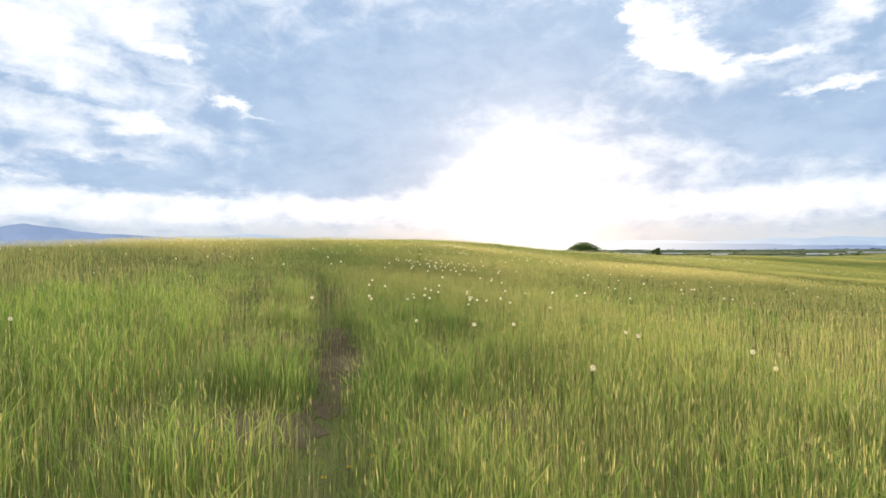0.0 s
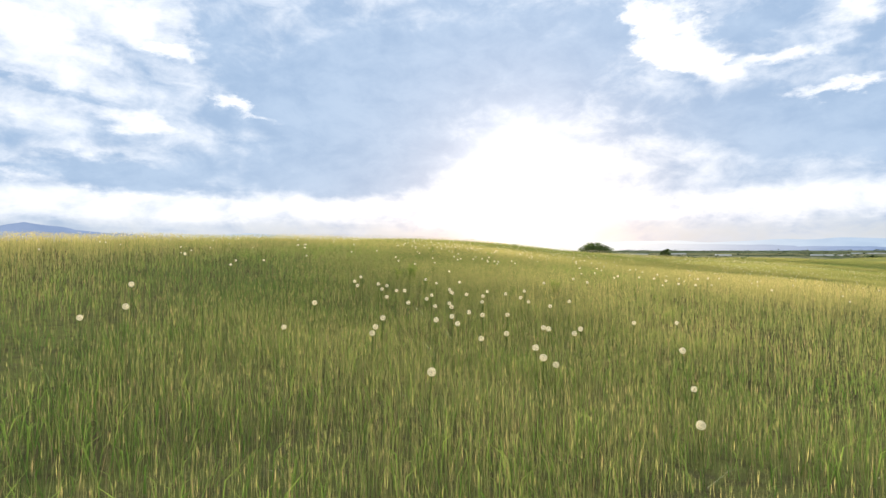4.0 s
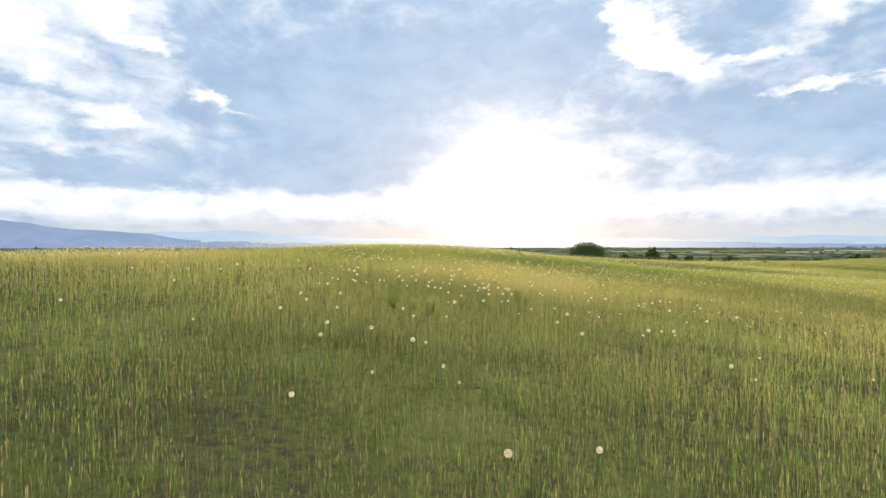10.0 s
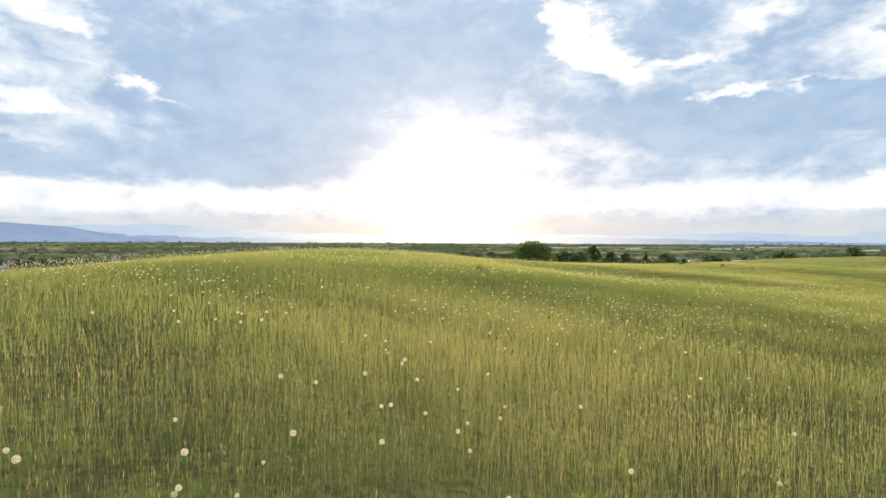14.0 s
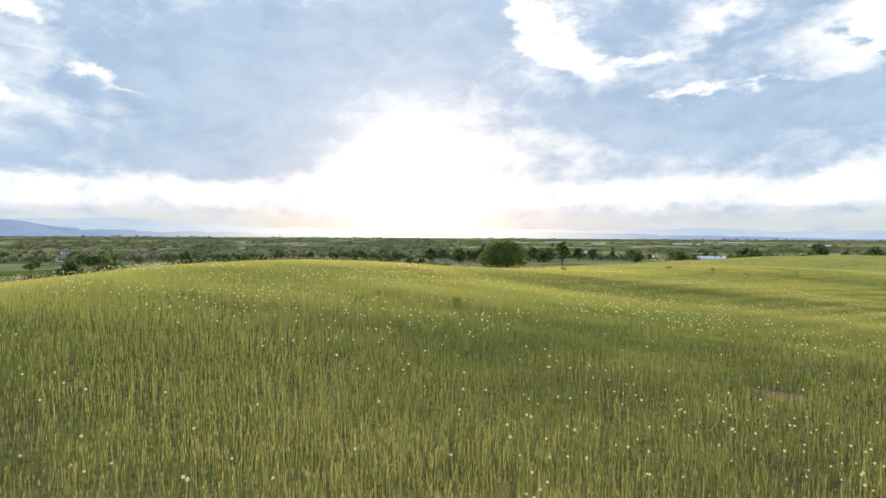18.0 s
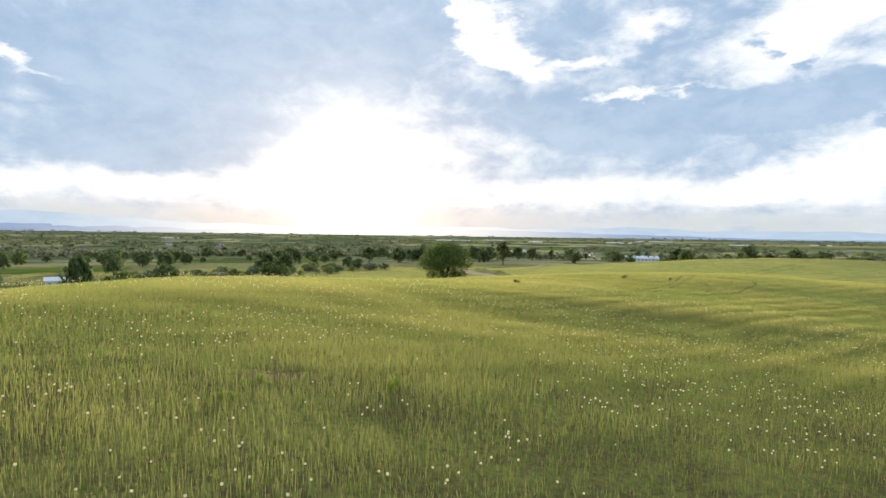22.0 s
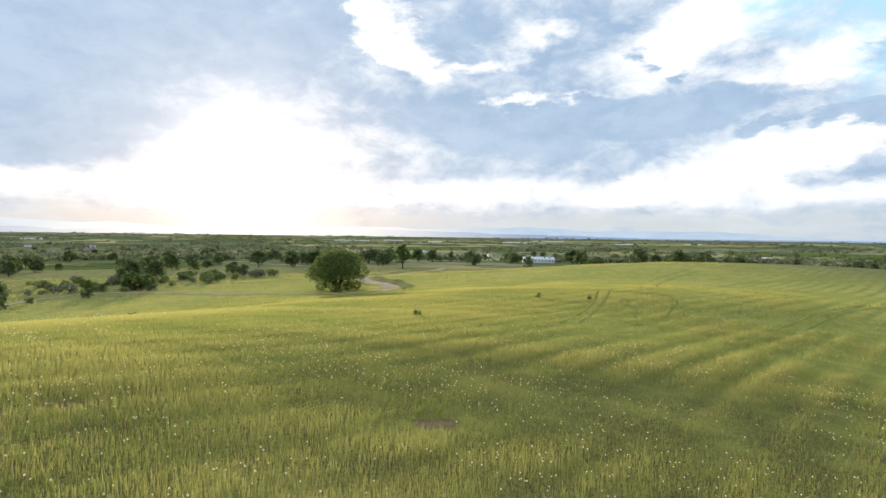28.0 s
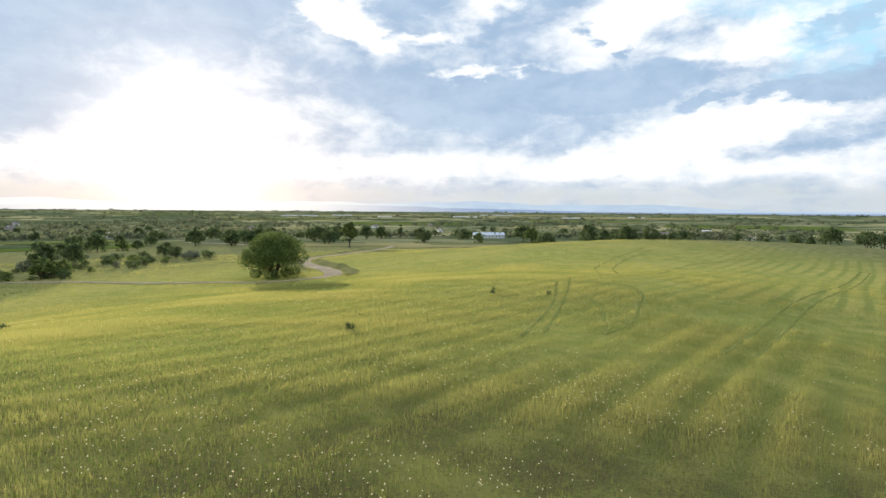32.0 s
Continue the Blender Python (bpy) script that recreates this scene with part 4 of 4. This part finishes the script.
SILVER = make_tree("silver_shrub", "silvery green shrub at the field edge", 80, 3.6, 5.0, 0.04, 3, 600, 0.26, SILVERLEAF, on_land(-27, 212), "silver shrubs", "shrub")


def plant(pattern, x, y, high, wide, base, rng):
    """A copy of a pattern tree, base: the pattern's own height and width."""
    ob = copy_thing(pattern, pose(x, y, float(land(x, y)) - 0.1, 0, 0, rng.uniform(0, 360)))
    ob.scale = (wide / base[1] * rng.uniform(0.92, 1.08), wide / base[1] * rng.uniform(0.92, 1.08), high / base[0])
    return ob


def set_scale(ob, k):
    ob.scale = (k, k, k)


set_scale(OAKS[0], 1.25), set_scale(OAKS[1], 1.25), set_scale(OAKS[2], 1.45), set_scale(OAKS[3], 1.4), set_scale(PALES[0], 1.35), set_scale(PALES[1], 0.75)


def plant_valley():
    rng = random.Random(4)
    # trees that stand out: x, y, height, width
    for i, (x, y, h, w) in enumerate([
            (-30, 193, 12, 6.5), (4, 350, 11, 11), (14, 360, 10, 10), (-38, 173, 9, 7.5), (-41, 163, 8.5, 6), (-47, 166, 7.5, 7), (-26, 270, 9, 10), (-61, 356, 10, 9.5), (252, 600, 14, 17), (270, 604, 13, 15),
            (272, 526, 13, 18), (331, 550, 12, 19), (363, 496, 15.5, 21), (291, 348, 15.5, 14), (403, 410, 17, 17), (416, 398, 16, 13), (390, 424, 13, 12), (428, 384, 12, 10), (318, 220, 8.6, 10.5), (328, 209, 8.0, 11),
            (404, 268, 8, 6), (-86, 300, 8, 8), (-78, 420, 10, 12), (-92, 492, 11, 13), (-45, 472, 8, 9), (14, 468, 10, 12), (24, 472, 11, 12), (-57, 480, 6, 9), (126, 560, 11, 13), (140, 575, 12, 14), (216, 590, 13, 16)]):
        plant(OAKS[i % 4], x, y, h, w, (10.0, 11.0 + i % 4), rng)
    for x, y, h, w in [(412, 232, 12, 5), (470, 330, 10, 6), (455, 300, 11, 5), (150, 600, 16, 7), (240, 640, 17, 7), (300, 620, 15, 7)]:
        plant(POPLAR, x, y, h, w, (15.0, 5.5), rng)
    for x, y, h, w in [(6, 308, 6.5, 9), (11, 311, 5.5, 7), (-8, 318, 4, 5), (-66, 255, 6, 7), (345, 560, 10, 12), (-25, 205, 7, 5), (-37, 250, 6, 6), (300, 480, 9, 10), (120, 480, 7, 8)]:
        plant(PALES[(x + y) % 2], x, y, h, w, (10.0, 10.0), rng)
    for i in range(120):
        t = i / 120
        x, y = -80 + 140 * t + rng.uniform(-16, 16), 240 + 140 * t + rng.uniform(-22, 60)
        if abs(x - 0) + abs(y - 300) > 14 and not on_road(np.array([x]), np.array([y]))[0]:
            h = rng.uniform(1.4, 4.0)
            plant((SHRUBS[0], SHRUBS[1], SHRUBS[0], SILVER)[i % 4], x, y, h, h * rng.uniform(1.1, 1.9), (3.2, 4.8), rng)
    for x, y, h, w in [(36.5, 137, 0.8, 1.0), (4.1, 180, 1.2, 2.2), (63.5, 152, 0.7, 0.8), (9.5, 168, 0.8, 1.6), (330, 200, 2, 4), (345, 190, 2.5, 5), (260, 260, 2, 4), (70, 148, 0.7, 0.8), (66, 155, 0.6, 0.7)]:
        plant(SHRUBS[0], x, y, h, w, (3.0, 4.6), rng)
    # scattered trees below the western slope
    for i in range(46):
        x, y = rng.uniform(-190, 60), rng.uniform(390, 620)
        h = rng.uniform(4, 9)
        plant((OAKS[0], PALES[0], OAKS[2])[i % 3], x, y, h, h * rng.uniform(0.9, 1.4), ((10.0, 11.0), (10.0, 10.0), (10.0, 13.0))[i % 3], rng)
    # hedges and groves in the middle distance
    for i in range(190):
        a, r = rng.uniform(-40, 66), rng.uniform(430, 1100)
        v = heading_vector(a, 0) * r
        x, y = v.x + 10, v.y + 80
        if math.sin(x * 0.012) + math.sin(y * 0.017 + 1) > -0.4 and not (34.5 < a < 39.5 and r < 700):
            h = rng.uniform(6, 13)
            plant(OAKS[i % 4], x, y, h, h * rng.uniform(0.9, 1.5), (10.0, 11.0 + i % 4), rng)


plant_valley()


def far_woods():
    """Belts and groves out to the horizon, as clumps of large leaves."""
    rng = np.random.RandomState(21)
    n = 5200
    a = np.radians(rng.uniform(-52, 82, n))
    r = 650 * np.exp(rng.rand(n) * 1.85)
    x, y = 10 + np.sin(a) * r, 80 + np.cos(a) * r
    belt = np.sin(x * 0.006 + 1.5 * np.sin(y * 0.002)) + np.sin(y * 0.009 + 2 * np.sin(x * 0.0023)) + 0.9 * rng.randn(n)
    left = smooth(20, -15, np.degrees(a))
    keep = belt + 0.9 * left > 0.35
    x, y, r = x[keep], y[keep], r[keep]
    n, m = len(x), 34
    size = 4.5 + 5.0 * rng.rand(n)
    stretch = 1 + 2.5 * (rng.rand(n) > 0.7)
    c = rng.randn(n, m, 3) * np.array([0.55, 0.55, 0.28]) * size[:, None, None]
    c[:, :, 0] *= stretch[:, None]
    c[:, :, 2] = np.abs(c[:, :, 2]) + 0.3 * size[:, None]
    c += np.stack([x, y, land(x, y)], 1)[:, None, :]
    c = c.reshape(-1, 3)
    k = len(c)
    nrm = rng.randn(k, 3)
    nrm /= np.linalg.norm(nrm, axis=1)[:, None]
    t = np.cross(nrm, rng.randn(k, 3))
    t /= np.linalg.norm(t, axis=1)[:, None]
    b = np.cross(nrm, t)
    s = np.repeat(size, m)[:, None] * (0.17 + 0.2 * rng.rand(k, 1))
    v = np.stack([c - t * s, c - b * s * 0.8, c + t * s, c + b * s * 0.8], 1).reshape(-1, 3)
    ob = new("far_woods", mesh_from("far_woods", v, np.arange(4 * k).reshape(-1, 4), HAZYLEAF))
    tagged(ob, "dark green belts of trees across the distant farmland", "woods", kind="stuff")


far_woods()


# ==== buildings
def block(bm, x0, x1, y0, y1, z0, z1):
    vs = [bm.verts.new(p) for p in ((x0, y0, z0), (x1, y0, z0), (x1, y1, z0), (x0, y1, z0), (x0, y0, z1), (x1, y0, z1), (x1, y1, z1), (x0, y1, z1))]
    for f in ((0, 3, 2, 1), (4, 5, 6, 7), (0, 1, 5, 4), (1, 2, 6, 5), (2, 3, 7, 6), (3, 0, 4, 7)):
        bm.faces.new([vs[i] for i in f])
    return bm


def gable(bm, long, deep, low, high, over):
    """A pitched roof slab along x with eaves."""
    l, d = long / 2 + over, deep / 2 + over
    drop = over * (high - low) / (deep / 2)
    for s in (-1, 1):
        pts = [(-l, s * d, low - drop), (l, s * d, low - drop), (l, 0, high), (-l, 0, high)]
        lo = [bm.verts.new(p) for p in pts]
        hi = [bm.verts.new((p[0], p[1], p[2] + 0.25)) for p in pts]
        bm.faces.new(hi), bm.faces.new(lo[::-1])
        for i in range(4):
            bm.faces.new((lo[i], lo[(i + 1) % 4], hi[(i + 1) % 4], hi[i]))
    return bm


def house(name, x, y, turn, long, deep, eaves, ridge, wall, roof, label, windows=4, chimney=True, category="house", group=""):
    ob = thing(name, on_land(x, y), label, category, group, turn=turn)
    bm = block(bmesh.new(), -long / 2, long / 2, -deep / 2, deep / 2, -1.5, eaves)
    for s in (-1, 1):
        tri = [bm.verts.new((s * long / 2, -deep / 2, eaves)), bm.verts.new((s * long / 2, deep / 2, eaves)), bm.verts.new((s * long / 2, 0, ridge))]
        bm.faces.new(tri if s > 0 else tri[::-1])
    part("wall", bm, wall, ob)
    r = part("roof", gable(bmesh.new(), long, deep, eaves, ridge, 0.5), roof, ob)
    if chimney:
        part("chimney", block(bmesh.new(), long * 0.2, long * 0.2 + 0.8, -0.4, 0.4, eaves, ridge + 0.9), BRICKWALL, r)
    for i in range(windows):
        cx = -long / 2 + (i + 0.5) * long / windows
        w = part("window", block(bmesh.new(), cx - 0.55, cx + 0.55, -deep / 2 - 0.05, -deep / 2 + 0.05, eaves * 0.35, eaves * 0.75), WHITEWALL, ob)
        part("pane", block(bmesh.new(), cx - 0.45, cx + 0.45, -deep / 2 - 0.09, -deep / 2 + 0.02, eaves * 0.35 + 0.1, eaves * 0.75 - 0.1), GLASS, w)
    part("door", block(bmesh.new(), -0.5, 0.5, deep / 2 - 0.03, deep / 2 + 0.07, 0, 2.05), SHINGLE, ob)
    return ob


house("barn", 398, 596, -28, 34, 14, 3.9, 6.4, WHITEWALL, BLUEROOF, "long white barn with a pale blue metal roof", 9, False, "barn")
house("farm_shed", -65.5, 300, 18, 7.5, 5, 2.6, 3.6, WHITEWALL, BLUEROOF, "low white shed with a pale metal roof", 3, False, "shed")
house("brick_building", 800, 680, -50, 58, 14, 5.5, 8.0, BRICKWALL, SHINGLE, "long low rose brick building behind the ridge", 9, False, "building")
house("farm_shed", 1040, 745, -57, 16, 9, 4.0, 6.0, WHITEWALL, WHITEWALL, "small white shed beyond the meadow", 2, False, "shed")
house("farm_shed", 41, 840, 4, 22, 10, 4.0, 6.5, WHITEWALL, WHITEWALL, "white farm shed among valley trees", 4, False, "shed")
house("brick_house", -245, 850, 16, 20, 10, 4.5, 8.0, BRICKWALL, SHINGLE, "rose brick house with a grey shingle roof", 5)
HOUSE = house("house", -197, 780, 20, 13, 9, 4.5, 7.5, TANWALL, SHINGLE, "tan house with a grey shingle roof", 4, True, "house", "valley houses")
WHITEHOUSE = house("white_house", -290, 760, 30, 14, 9, 4.5, 7.5, WHITEWALL, SHINGLE, "white house with a grey shingle roof", 4, True, "house", "white houses")


def settle_houses():
    rng = random.Random(8)
    for i in range(34):
        a = rng.uniform(-40, -2) if i < 24 else rng.uniform(0, 62)
        r = rng.uniform(760, 1700)
        v = heading_vector(a, 0) * r
        x, y = v.x, v.y + 70
        copy_thing((HOUSE, WHITEHOUSE)[i % 2], pose(x, y, float(land(x, y)), 0, 0, rng.uniform(0, 90)))
    # long pale glasshouses far out on the plain
    for a, r, l in [(18, 2600, 150), (22, 2700, 90), (26, 2500, 60), (34, 2550, 120), (37, 2900, 160), (44, 2500, 90), (50, 2700, 70), (-8, 2400, 60)]:
        v = heading_vector(a, 0) * r
        house("glasshouse", v.x, v.y, -a, l, 24, 2.8, 4.2, WHITEWALL, WHITEWALL, "long pale glasshouse far out on the plain", 6, False, "glasshouse", "glasshouses")


settle_houses()


# ==== seed heads, flowers and weeds
def seed_ball(seed, radius=0.027, rays=54):
    """The globe of a salsify: filaments from a core, each with a small parasol at its end."""
    rng = np.random.RandomState(seed)
    i = np.arange(rays) + 0.5
    ph, th = np.arccos(1 - 1.86 * i / rays), np.pi * (1 + 5**0.5) * i
    d = np.stack([np.cos(th) * np.sin(ph), np.sin(th) * np.sin(ph), np.cos(ph)], 1) + 0.06 * rng.randn(rays, 3)
    d /= np.linalg.norm(d, axis=1)[:, None]
    a = np.cross(d, [0.3, 0.2, 0.93])
    a /= np.linalg.norm(a, axis=1)[:, None]
    b = np.cross(d, a)
    v, f = [], []
    for k in range(rays):
        o = len(v)
        v += [d[k] * 0.008 + a[k] * 0.0006, d[k] * 0.008 - a[k] * 0.0006, d[k] * radius * 0.9]
        f.append((o, o + 1, o + 2))
        for s in range(5):
            t = 6.283 * s / 5 + k
            e = a[k] * math.cos(t) + b[k] * math.sin(t)
            g = a[k] * -math.sin(t) + b[k] * math.cos(t)
            o = len(v)
            hub, end = d[k] * radius * 0.88, d[k] * radius * 1.05 + e * 0.011
            v += [hub, end + g * 0.0027, end - g * 0.0027]
            f.append((o, o + 1, o + 2))
    return mesh_from("seed_globe", v, f, PAPPUS)


def make_salsify(at, variant):
    ob = thing("salsify", at, "salsify gone to a round white seed head on a green stalk", "seed head", "salsify seed heads")
    r = random.Random(variant)
    tip = Vector((r.uniform(-0.05, 0.05), r.uniform(-0.05, 0.05), 0.69))
    bm = bmesh.new()
    cone_limb(bm, Vector((0, 0, -0.02)), tip * 0.6, 0.0035, 0.003, 5)
    cone_limb(bm, tip * 0.6, tip - Vector((0, 0, 0.03)), 0.003, 0.005, 5)
    stem = part("stem", bm, STALK, ob)
    bm = bmesh.new()
    for i in range(4):
        a = 6.283 * i / 4 + variant
        foot = Vector((0, 0, 0.05 + 0.12 * i))
        out = Vector((math.cos(a), math.sin(a), 0))
        side = Vector((-out.y, out.x, 0)) * 0.006
        p = [bm.verts.new(q) for q in (foot - side, foot + side, foot + out * 0.12 + Vector((0, 0, 0.13)) + side * 0.6, foot + out * 0.12 + Vector((0, 0, 0.13)) - side * 0.6, foot + out * 0.2 + Vector((0, 0, 0.16)))]
        bm.faces.new(p[:4]), bm.faces.new((p[3], p[2], p[4]))
    part("leaf", bm, STALK, stem, "narrow green grass-like leaves")
    head = part("seed_globe", seed_ball(variant), None, ob, "round white fluff of seed parasols")
    head.location = tip
    bm = bmesh.new()
    bmesh.ops.create_icosphere(bm, subdivisions=1, radius=0.006)
    part("seed_core", bm, SEED, head, "small brown cluster of seeds")
    return ob


NEAR_A = [
    (1.5, 5.8), (2.8, 8.0), (0.4, 8.1), (0.6, 11.5), (1.2, 12.0), (0.6, 11.9), (0.5, 11.6), (0.7, 11.7), (-0.3, 11.7), (-0.4, 11.9), (0.5, 13.0), (-0.1, 12.9), (1.4, 11.8),
    (-0.7, 11.3), (1.5, 14.0), (-0.4, 13.0), (-0.3, 13.1), (-0.5, 20.3), (-0.2, 20.4), (-0.3, 20.7), (-0.9, 21.6), (0.1, 21.1), (-0.1, 21.2), (0.2, 22.5), (-0.3, 23.3), (0.8, 20.5)]
NEAR_B = [
    (0.7, 20.2), (1.0, 20.1), (1.2, 20.5), (2.8, 21.8), (2.1, 21.5), (1.2, 22.6), (1.6, 23.1), (0.9, 22.9), (-1.1, 20.2), (-2.0, 20.9), (-1.1, 19.7), (0.3, 20.0), (0.4, 21.4),
    (-0.3, 22.1), (-0.5, 21.8), (-0.7, 22.4), (-1.2, 22.4), (0.0, 19.6), (-1.1, 19.4), (-0.3, 23.2), (-1.0, 22.9), (-1.4, 23.0), (-1.2, 23.2), (-1.5, 23.6), (-1.4, 23.4), (-0.6, 22.9)]
NEAR_C = [
    (0.4, 23.9), (0.9, 23.2), (-0.1, 23.0), (0.2, 23.0), (-0.3, 23.9), (1.1, 24.4), (0.7, 23.8), (-2.0, 24.0), (-1.8, 23.4), (1.1, 34.2), (0.0, 34.7), (1.0, 35.2), (1.5, 33.6),
    (1.4, 33.8), (0.1, 33.1), (-0.8, 32.9), (0.2, 34.0), (-1.3, 35.4), (0.6, 34.4), (1.0, 47.4), (1.5, 46.6), (1.7, 46.8), (0.0, 47.1), (1.2, 47.9), (1.1, 47.9), (0.7, 47.8)]
NEAR_D = [(4.2, 48.5), (5.3, 47.8), (-2.0, 46.6), (-2.2, 48.4), (1.1, 49.0), (1.6, 48.4), (1.9, 48.6), (6.3, 52.5), (3.0, 50.7), (-2.0, 24.7), (-0.1, 25.0), (-0.5, 24.9), (-0.8, 25.2), (1.8, 26.3), (2.8, 28.1), (3.0, 27.6), (0.3, 48.1), (1.3, 48.4), (-3.2, 56.5), (-2.7, 57.2), (-2.1, 56.8), (-2.4, 58.1), (-1.8, 57.5), (-3.6, 57.8), (-1.5, 58.4)]


def scatter_heads(rng, n, x0, x1, y0, y1, thick):
    """Loose drifts of seed heads: places thinned by a slow patchwork."""
    x, y = x0 + rng.rand(n) * (x1 - x0), y0 + rng.rand(n) * (y1 - y0)
    p = np.sin(x * 0.33 + 1.5 * np.sin(y * 0.17)) + np.sin(y * 0.41 + 1.2 * np.sin(x * 0.21 + 1)) + 0.8 * np.sin(x * 0.9 + y * 0.7)
    keep = rng.rand(n) < np.clip(thick + 0.28 * p, 0.03, 1)
    return x[keep], y[keep]


def sow_salsify():
    rng = np.random.RandomState(31)
    spots = NEAR_A + NEAR_B + NEAR_C + NEAR_D
    sure = len(spots)
    x, y = scatter_heads(rng, 700, -6, 9, 6, 64, 0.42)
    free = wheel_marks(x, y) < 0.3
    spots += list(zip(x[free], y[free]))[:300 - len(spots)]
    patterns = [make_salsify(on_land(*spots[i]), i) for i in range(4)]
    for i, (px, py) in enumerate(spots[4:]):
        k = (0.90 + 0.08 * rng.rand()) if i + 4 < sure else 0.80 + 0.28 * rng.rand()
        ob = copy_thing(patterns[i % 4], pose(px, py, float(land(px, py)) - 0.02, 0, 0, rng.rand() * 360))
        set_scale(ob, k)
    # the many farther ones
    xs, ys = [], []
    for n, x0, x1, y0, y1, thick in ((700, -24, -6, 8, 70, 0.22), (900, 9, 30, 8, 70, 0.25), (11500, -24, 50, 60, 125, 0.40), (320, -7, 12, 38, 62, 0.32), (2600, -10, 70, 125, 185, 0.3), (900, 40, 75, 60, 125, 0.15)):
        x, y = scatter_heads(rng, n, x0, x1, y0, y1, thick)
        xs.append(x), ys.append(y)
    x, y = np.concatenate(xs), np.concatenate(ys)
    keep = ~bare(x, y)
    x, y = x[keep], y[keep]
    bm = bmesh.new()
    bmesh.ops.create_icosphere(bm, subdivisions=1, radius=1.0)
    bv = np.array([v.co for v in bm.verts])
    bf = np.array([[v.index for v in f.verts] for f in bm.faces])
    bm.free()
    n = len(x)
    r = 0.018 + 0.012 * rng.rand(n) + 0.004 * smooth(60, 80, y)
    c = np.stack([x, y, land(x, y) + 0.46 + 0.26 * rng.rand(n)], 1)
    v = (bv[None] * (r[:, None, None] * (0.85 + 0.3 * rng.rand(n, len(bv), 1))) + c[:, None]).reshape(-1, 3)
    f = (bf[None] + (np.arange(n) * len(bv))[:, None, None]).reshape(-1, 3)
    ob = new("salsify_drift", mesh_from("salsify_drift", v, f, PAPPUS))
    tagged(ob, "countless white salsify seed heads scattered through the meadow", "seed heads", kind="stuff")


sow_salsify()


def make_flower(at, seed):
    ob = thing("yellow_flower", at, "small yellow wildflower on a thin green stem", "flower", "yellow flowers")
    part("stem", (lambda bm: (cone_limb(bm, Vector((0, 0, -0.02)), Vector((0.02, 0.01, 0.34)), 0.003, 0.002, 5), bm)[1])(bmesh.new()), STALK, ob)
    for i in range(8):
        a = 6.283 * i / 8 + seed
        bm = bmesh.new()
        o, s = Vector((math.cos(a), math.sin(a), 0)), Vector((-math.sin(a), math.cos(a), 0))
        q = Vector((0.02, 0.01, 0.345))
        bm.faces.new([bm.verts.new(p) for p in (q + o * 0.004, q + o * 0.014 - s * 0.006 + Vector((0, 0, 0.004)), q + o * 0.026 + Vector((0, 0, 0.002)), q + o * 0.014 + s * 0.006 + Vector((0, 0, 0.004)))])
        part("petal", bm, PETAL, ob)
    bm = bmesh.new()
    bmesh.ops.create_icosphere(bm, subdivisions=1, radius=0.006, matrix=Matrix.Translation((0.02, 0.01, 0.348)))
    part("flower_centre", bm, SEED, ob, "dark brown flower centre")
    return ob


FLOWER = make_flower(on_land(-0.67, 3.89), 0.3)
for i, (x, y) in enumerate([(-1.75, 4.2), (-1.93, 4.4), (-1.93, 3.67), (0.68, 3.89), (0.87, 4.52), (-0.8, 3.7), (-0.5, 4.1), (-2.6, 5.0), (0.2, 5.2), (-1.2, 6.1), (2.1, 7.3), (-3.4, 7.7)]):
    copy_thing(FLOWER, pose(*on_land(x, y), 0, 0, 77 * i))


def make_weed(at, seed):
    ob = thing("leafy_weed", at, "bushy bright green leafy tuft among the grass", "weed", "leafy weeds")
    rng = random.Random(seed)
    for i in range(8):
        a = 6.283 * i / 8 + rng.random()
        top = Vector((math.cos(a) * rng.uniform(0.05, 0.2), math.sin(a) * rng.uniform(0.05, 0.2), rng.uniform(0.4, 0.66)))
        bm = bmesh.new()
        cone_limb(bm, Vector((0, 0, -0.02)), top, 0.005, 0.002, 5)
        stem = part("stem", bm, WEEDLEAF, ob)
        bm = bmesh.new()
        for j in range(18):
            b = rng.uniform(0, 6.283)
            p = top * rng.uniform(0.15, 0.85)
            o = Vector((math.cos(b) * 0.55, math.sin(b) * 0.55, rng.uniform(0.5, 1.0)))
            s = Vector((-math.sin(b), math.cos(b), 0)) * 0.012
            k = rng.uniform(0.14, 0.26)
            bm.faces.new([bm.verts.new(q) for q in (p, p + o * k * 0.4 - s, p + o * k - Vector((0, 0, 0.03)), p + o * k * 0.4 + s)])
        part("leaves", bm, WEEDLEAF, stem)
    return ob


WEED = make_weed(on_land(-1.3, 29.6), 2)
for i, (x, y) in enumerate([(-0.9, 29.2), (-1.7, 29.9), (2.6, 29.4), (-0.6, 46.2), (-0.2, 46.0), (-1.1, 46.3), (2.55, 49.3), (2.4, 49.8), (2.45, 50.4), (15.7, 72.4), (14.2, 72.6), (16.6, 71.9), (3.3, 83.2), (3.9, 83.4), (8.2, 84.6), (8.8, 84.8), (-3.4, 82.2), (-3.9, 82.3), (-3.7, 82.6), (4.5, 85.3), (8.5, 85.0), (3.6, 83.7), (22.2, 105.9), (23.2, 105.8), (-2.5, 8.2)]):
    set_scale(copy_thing(WEED, pose(*on_land(x, y), 0, 0, 61 * i)), (0.6 if y < 60 else 0.62) + 0.12 * (i % 3))
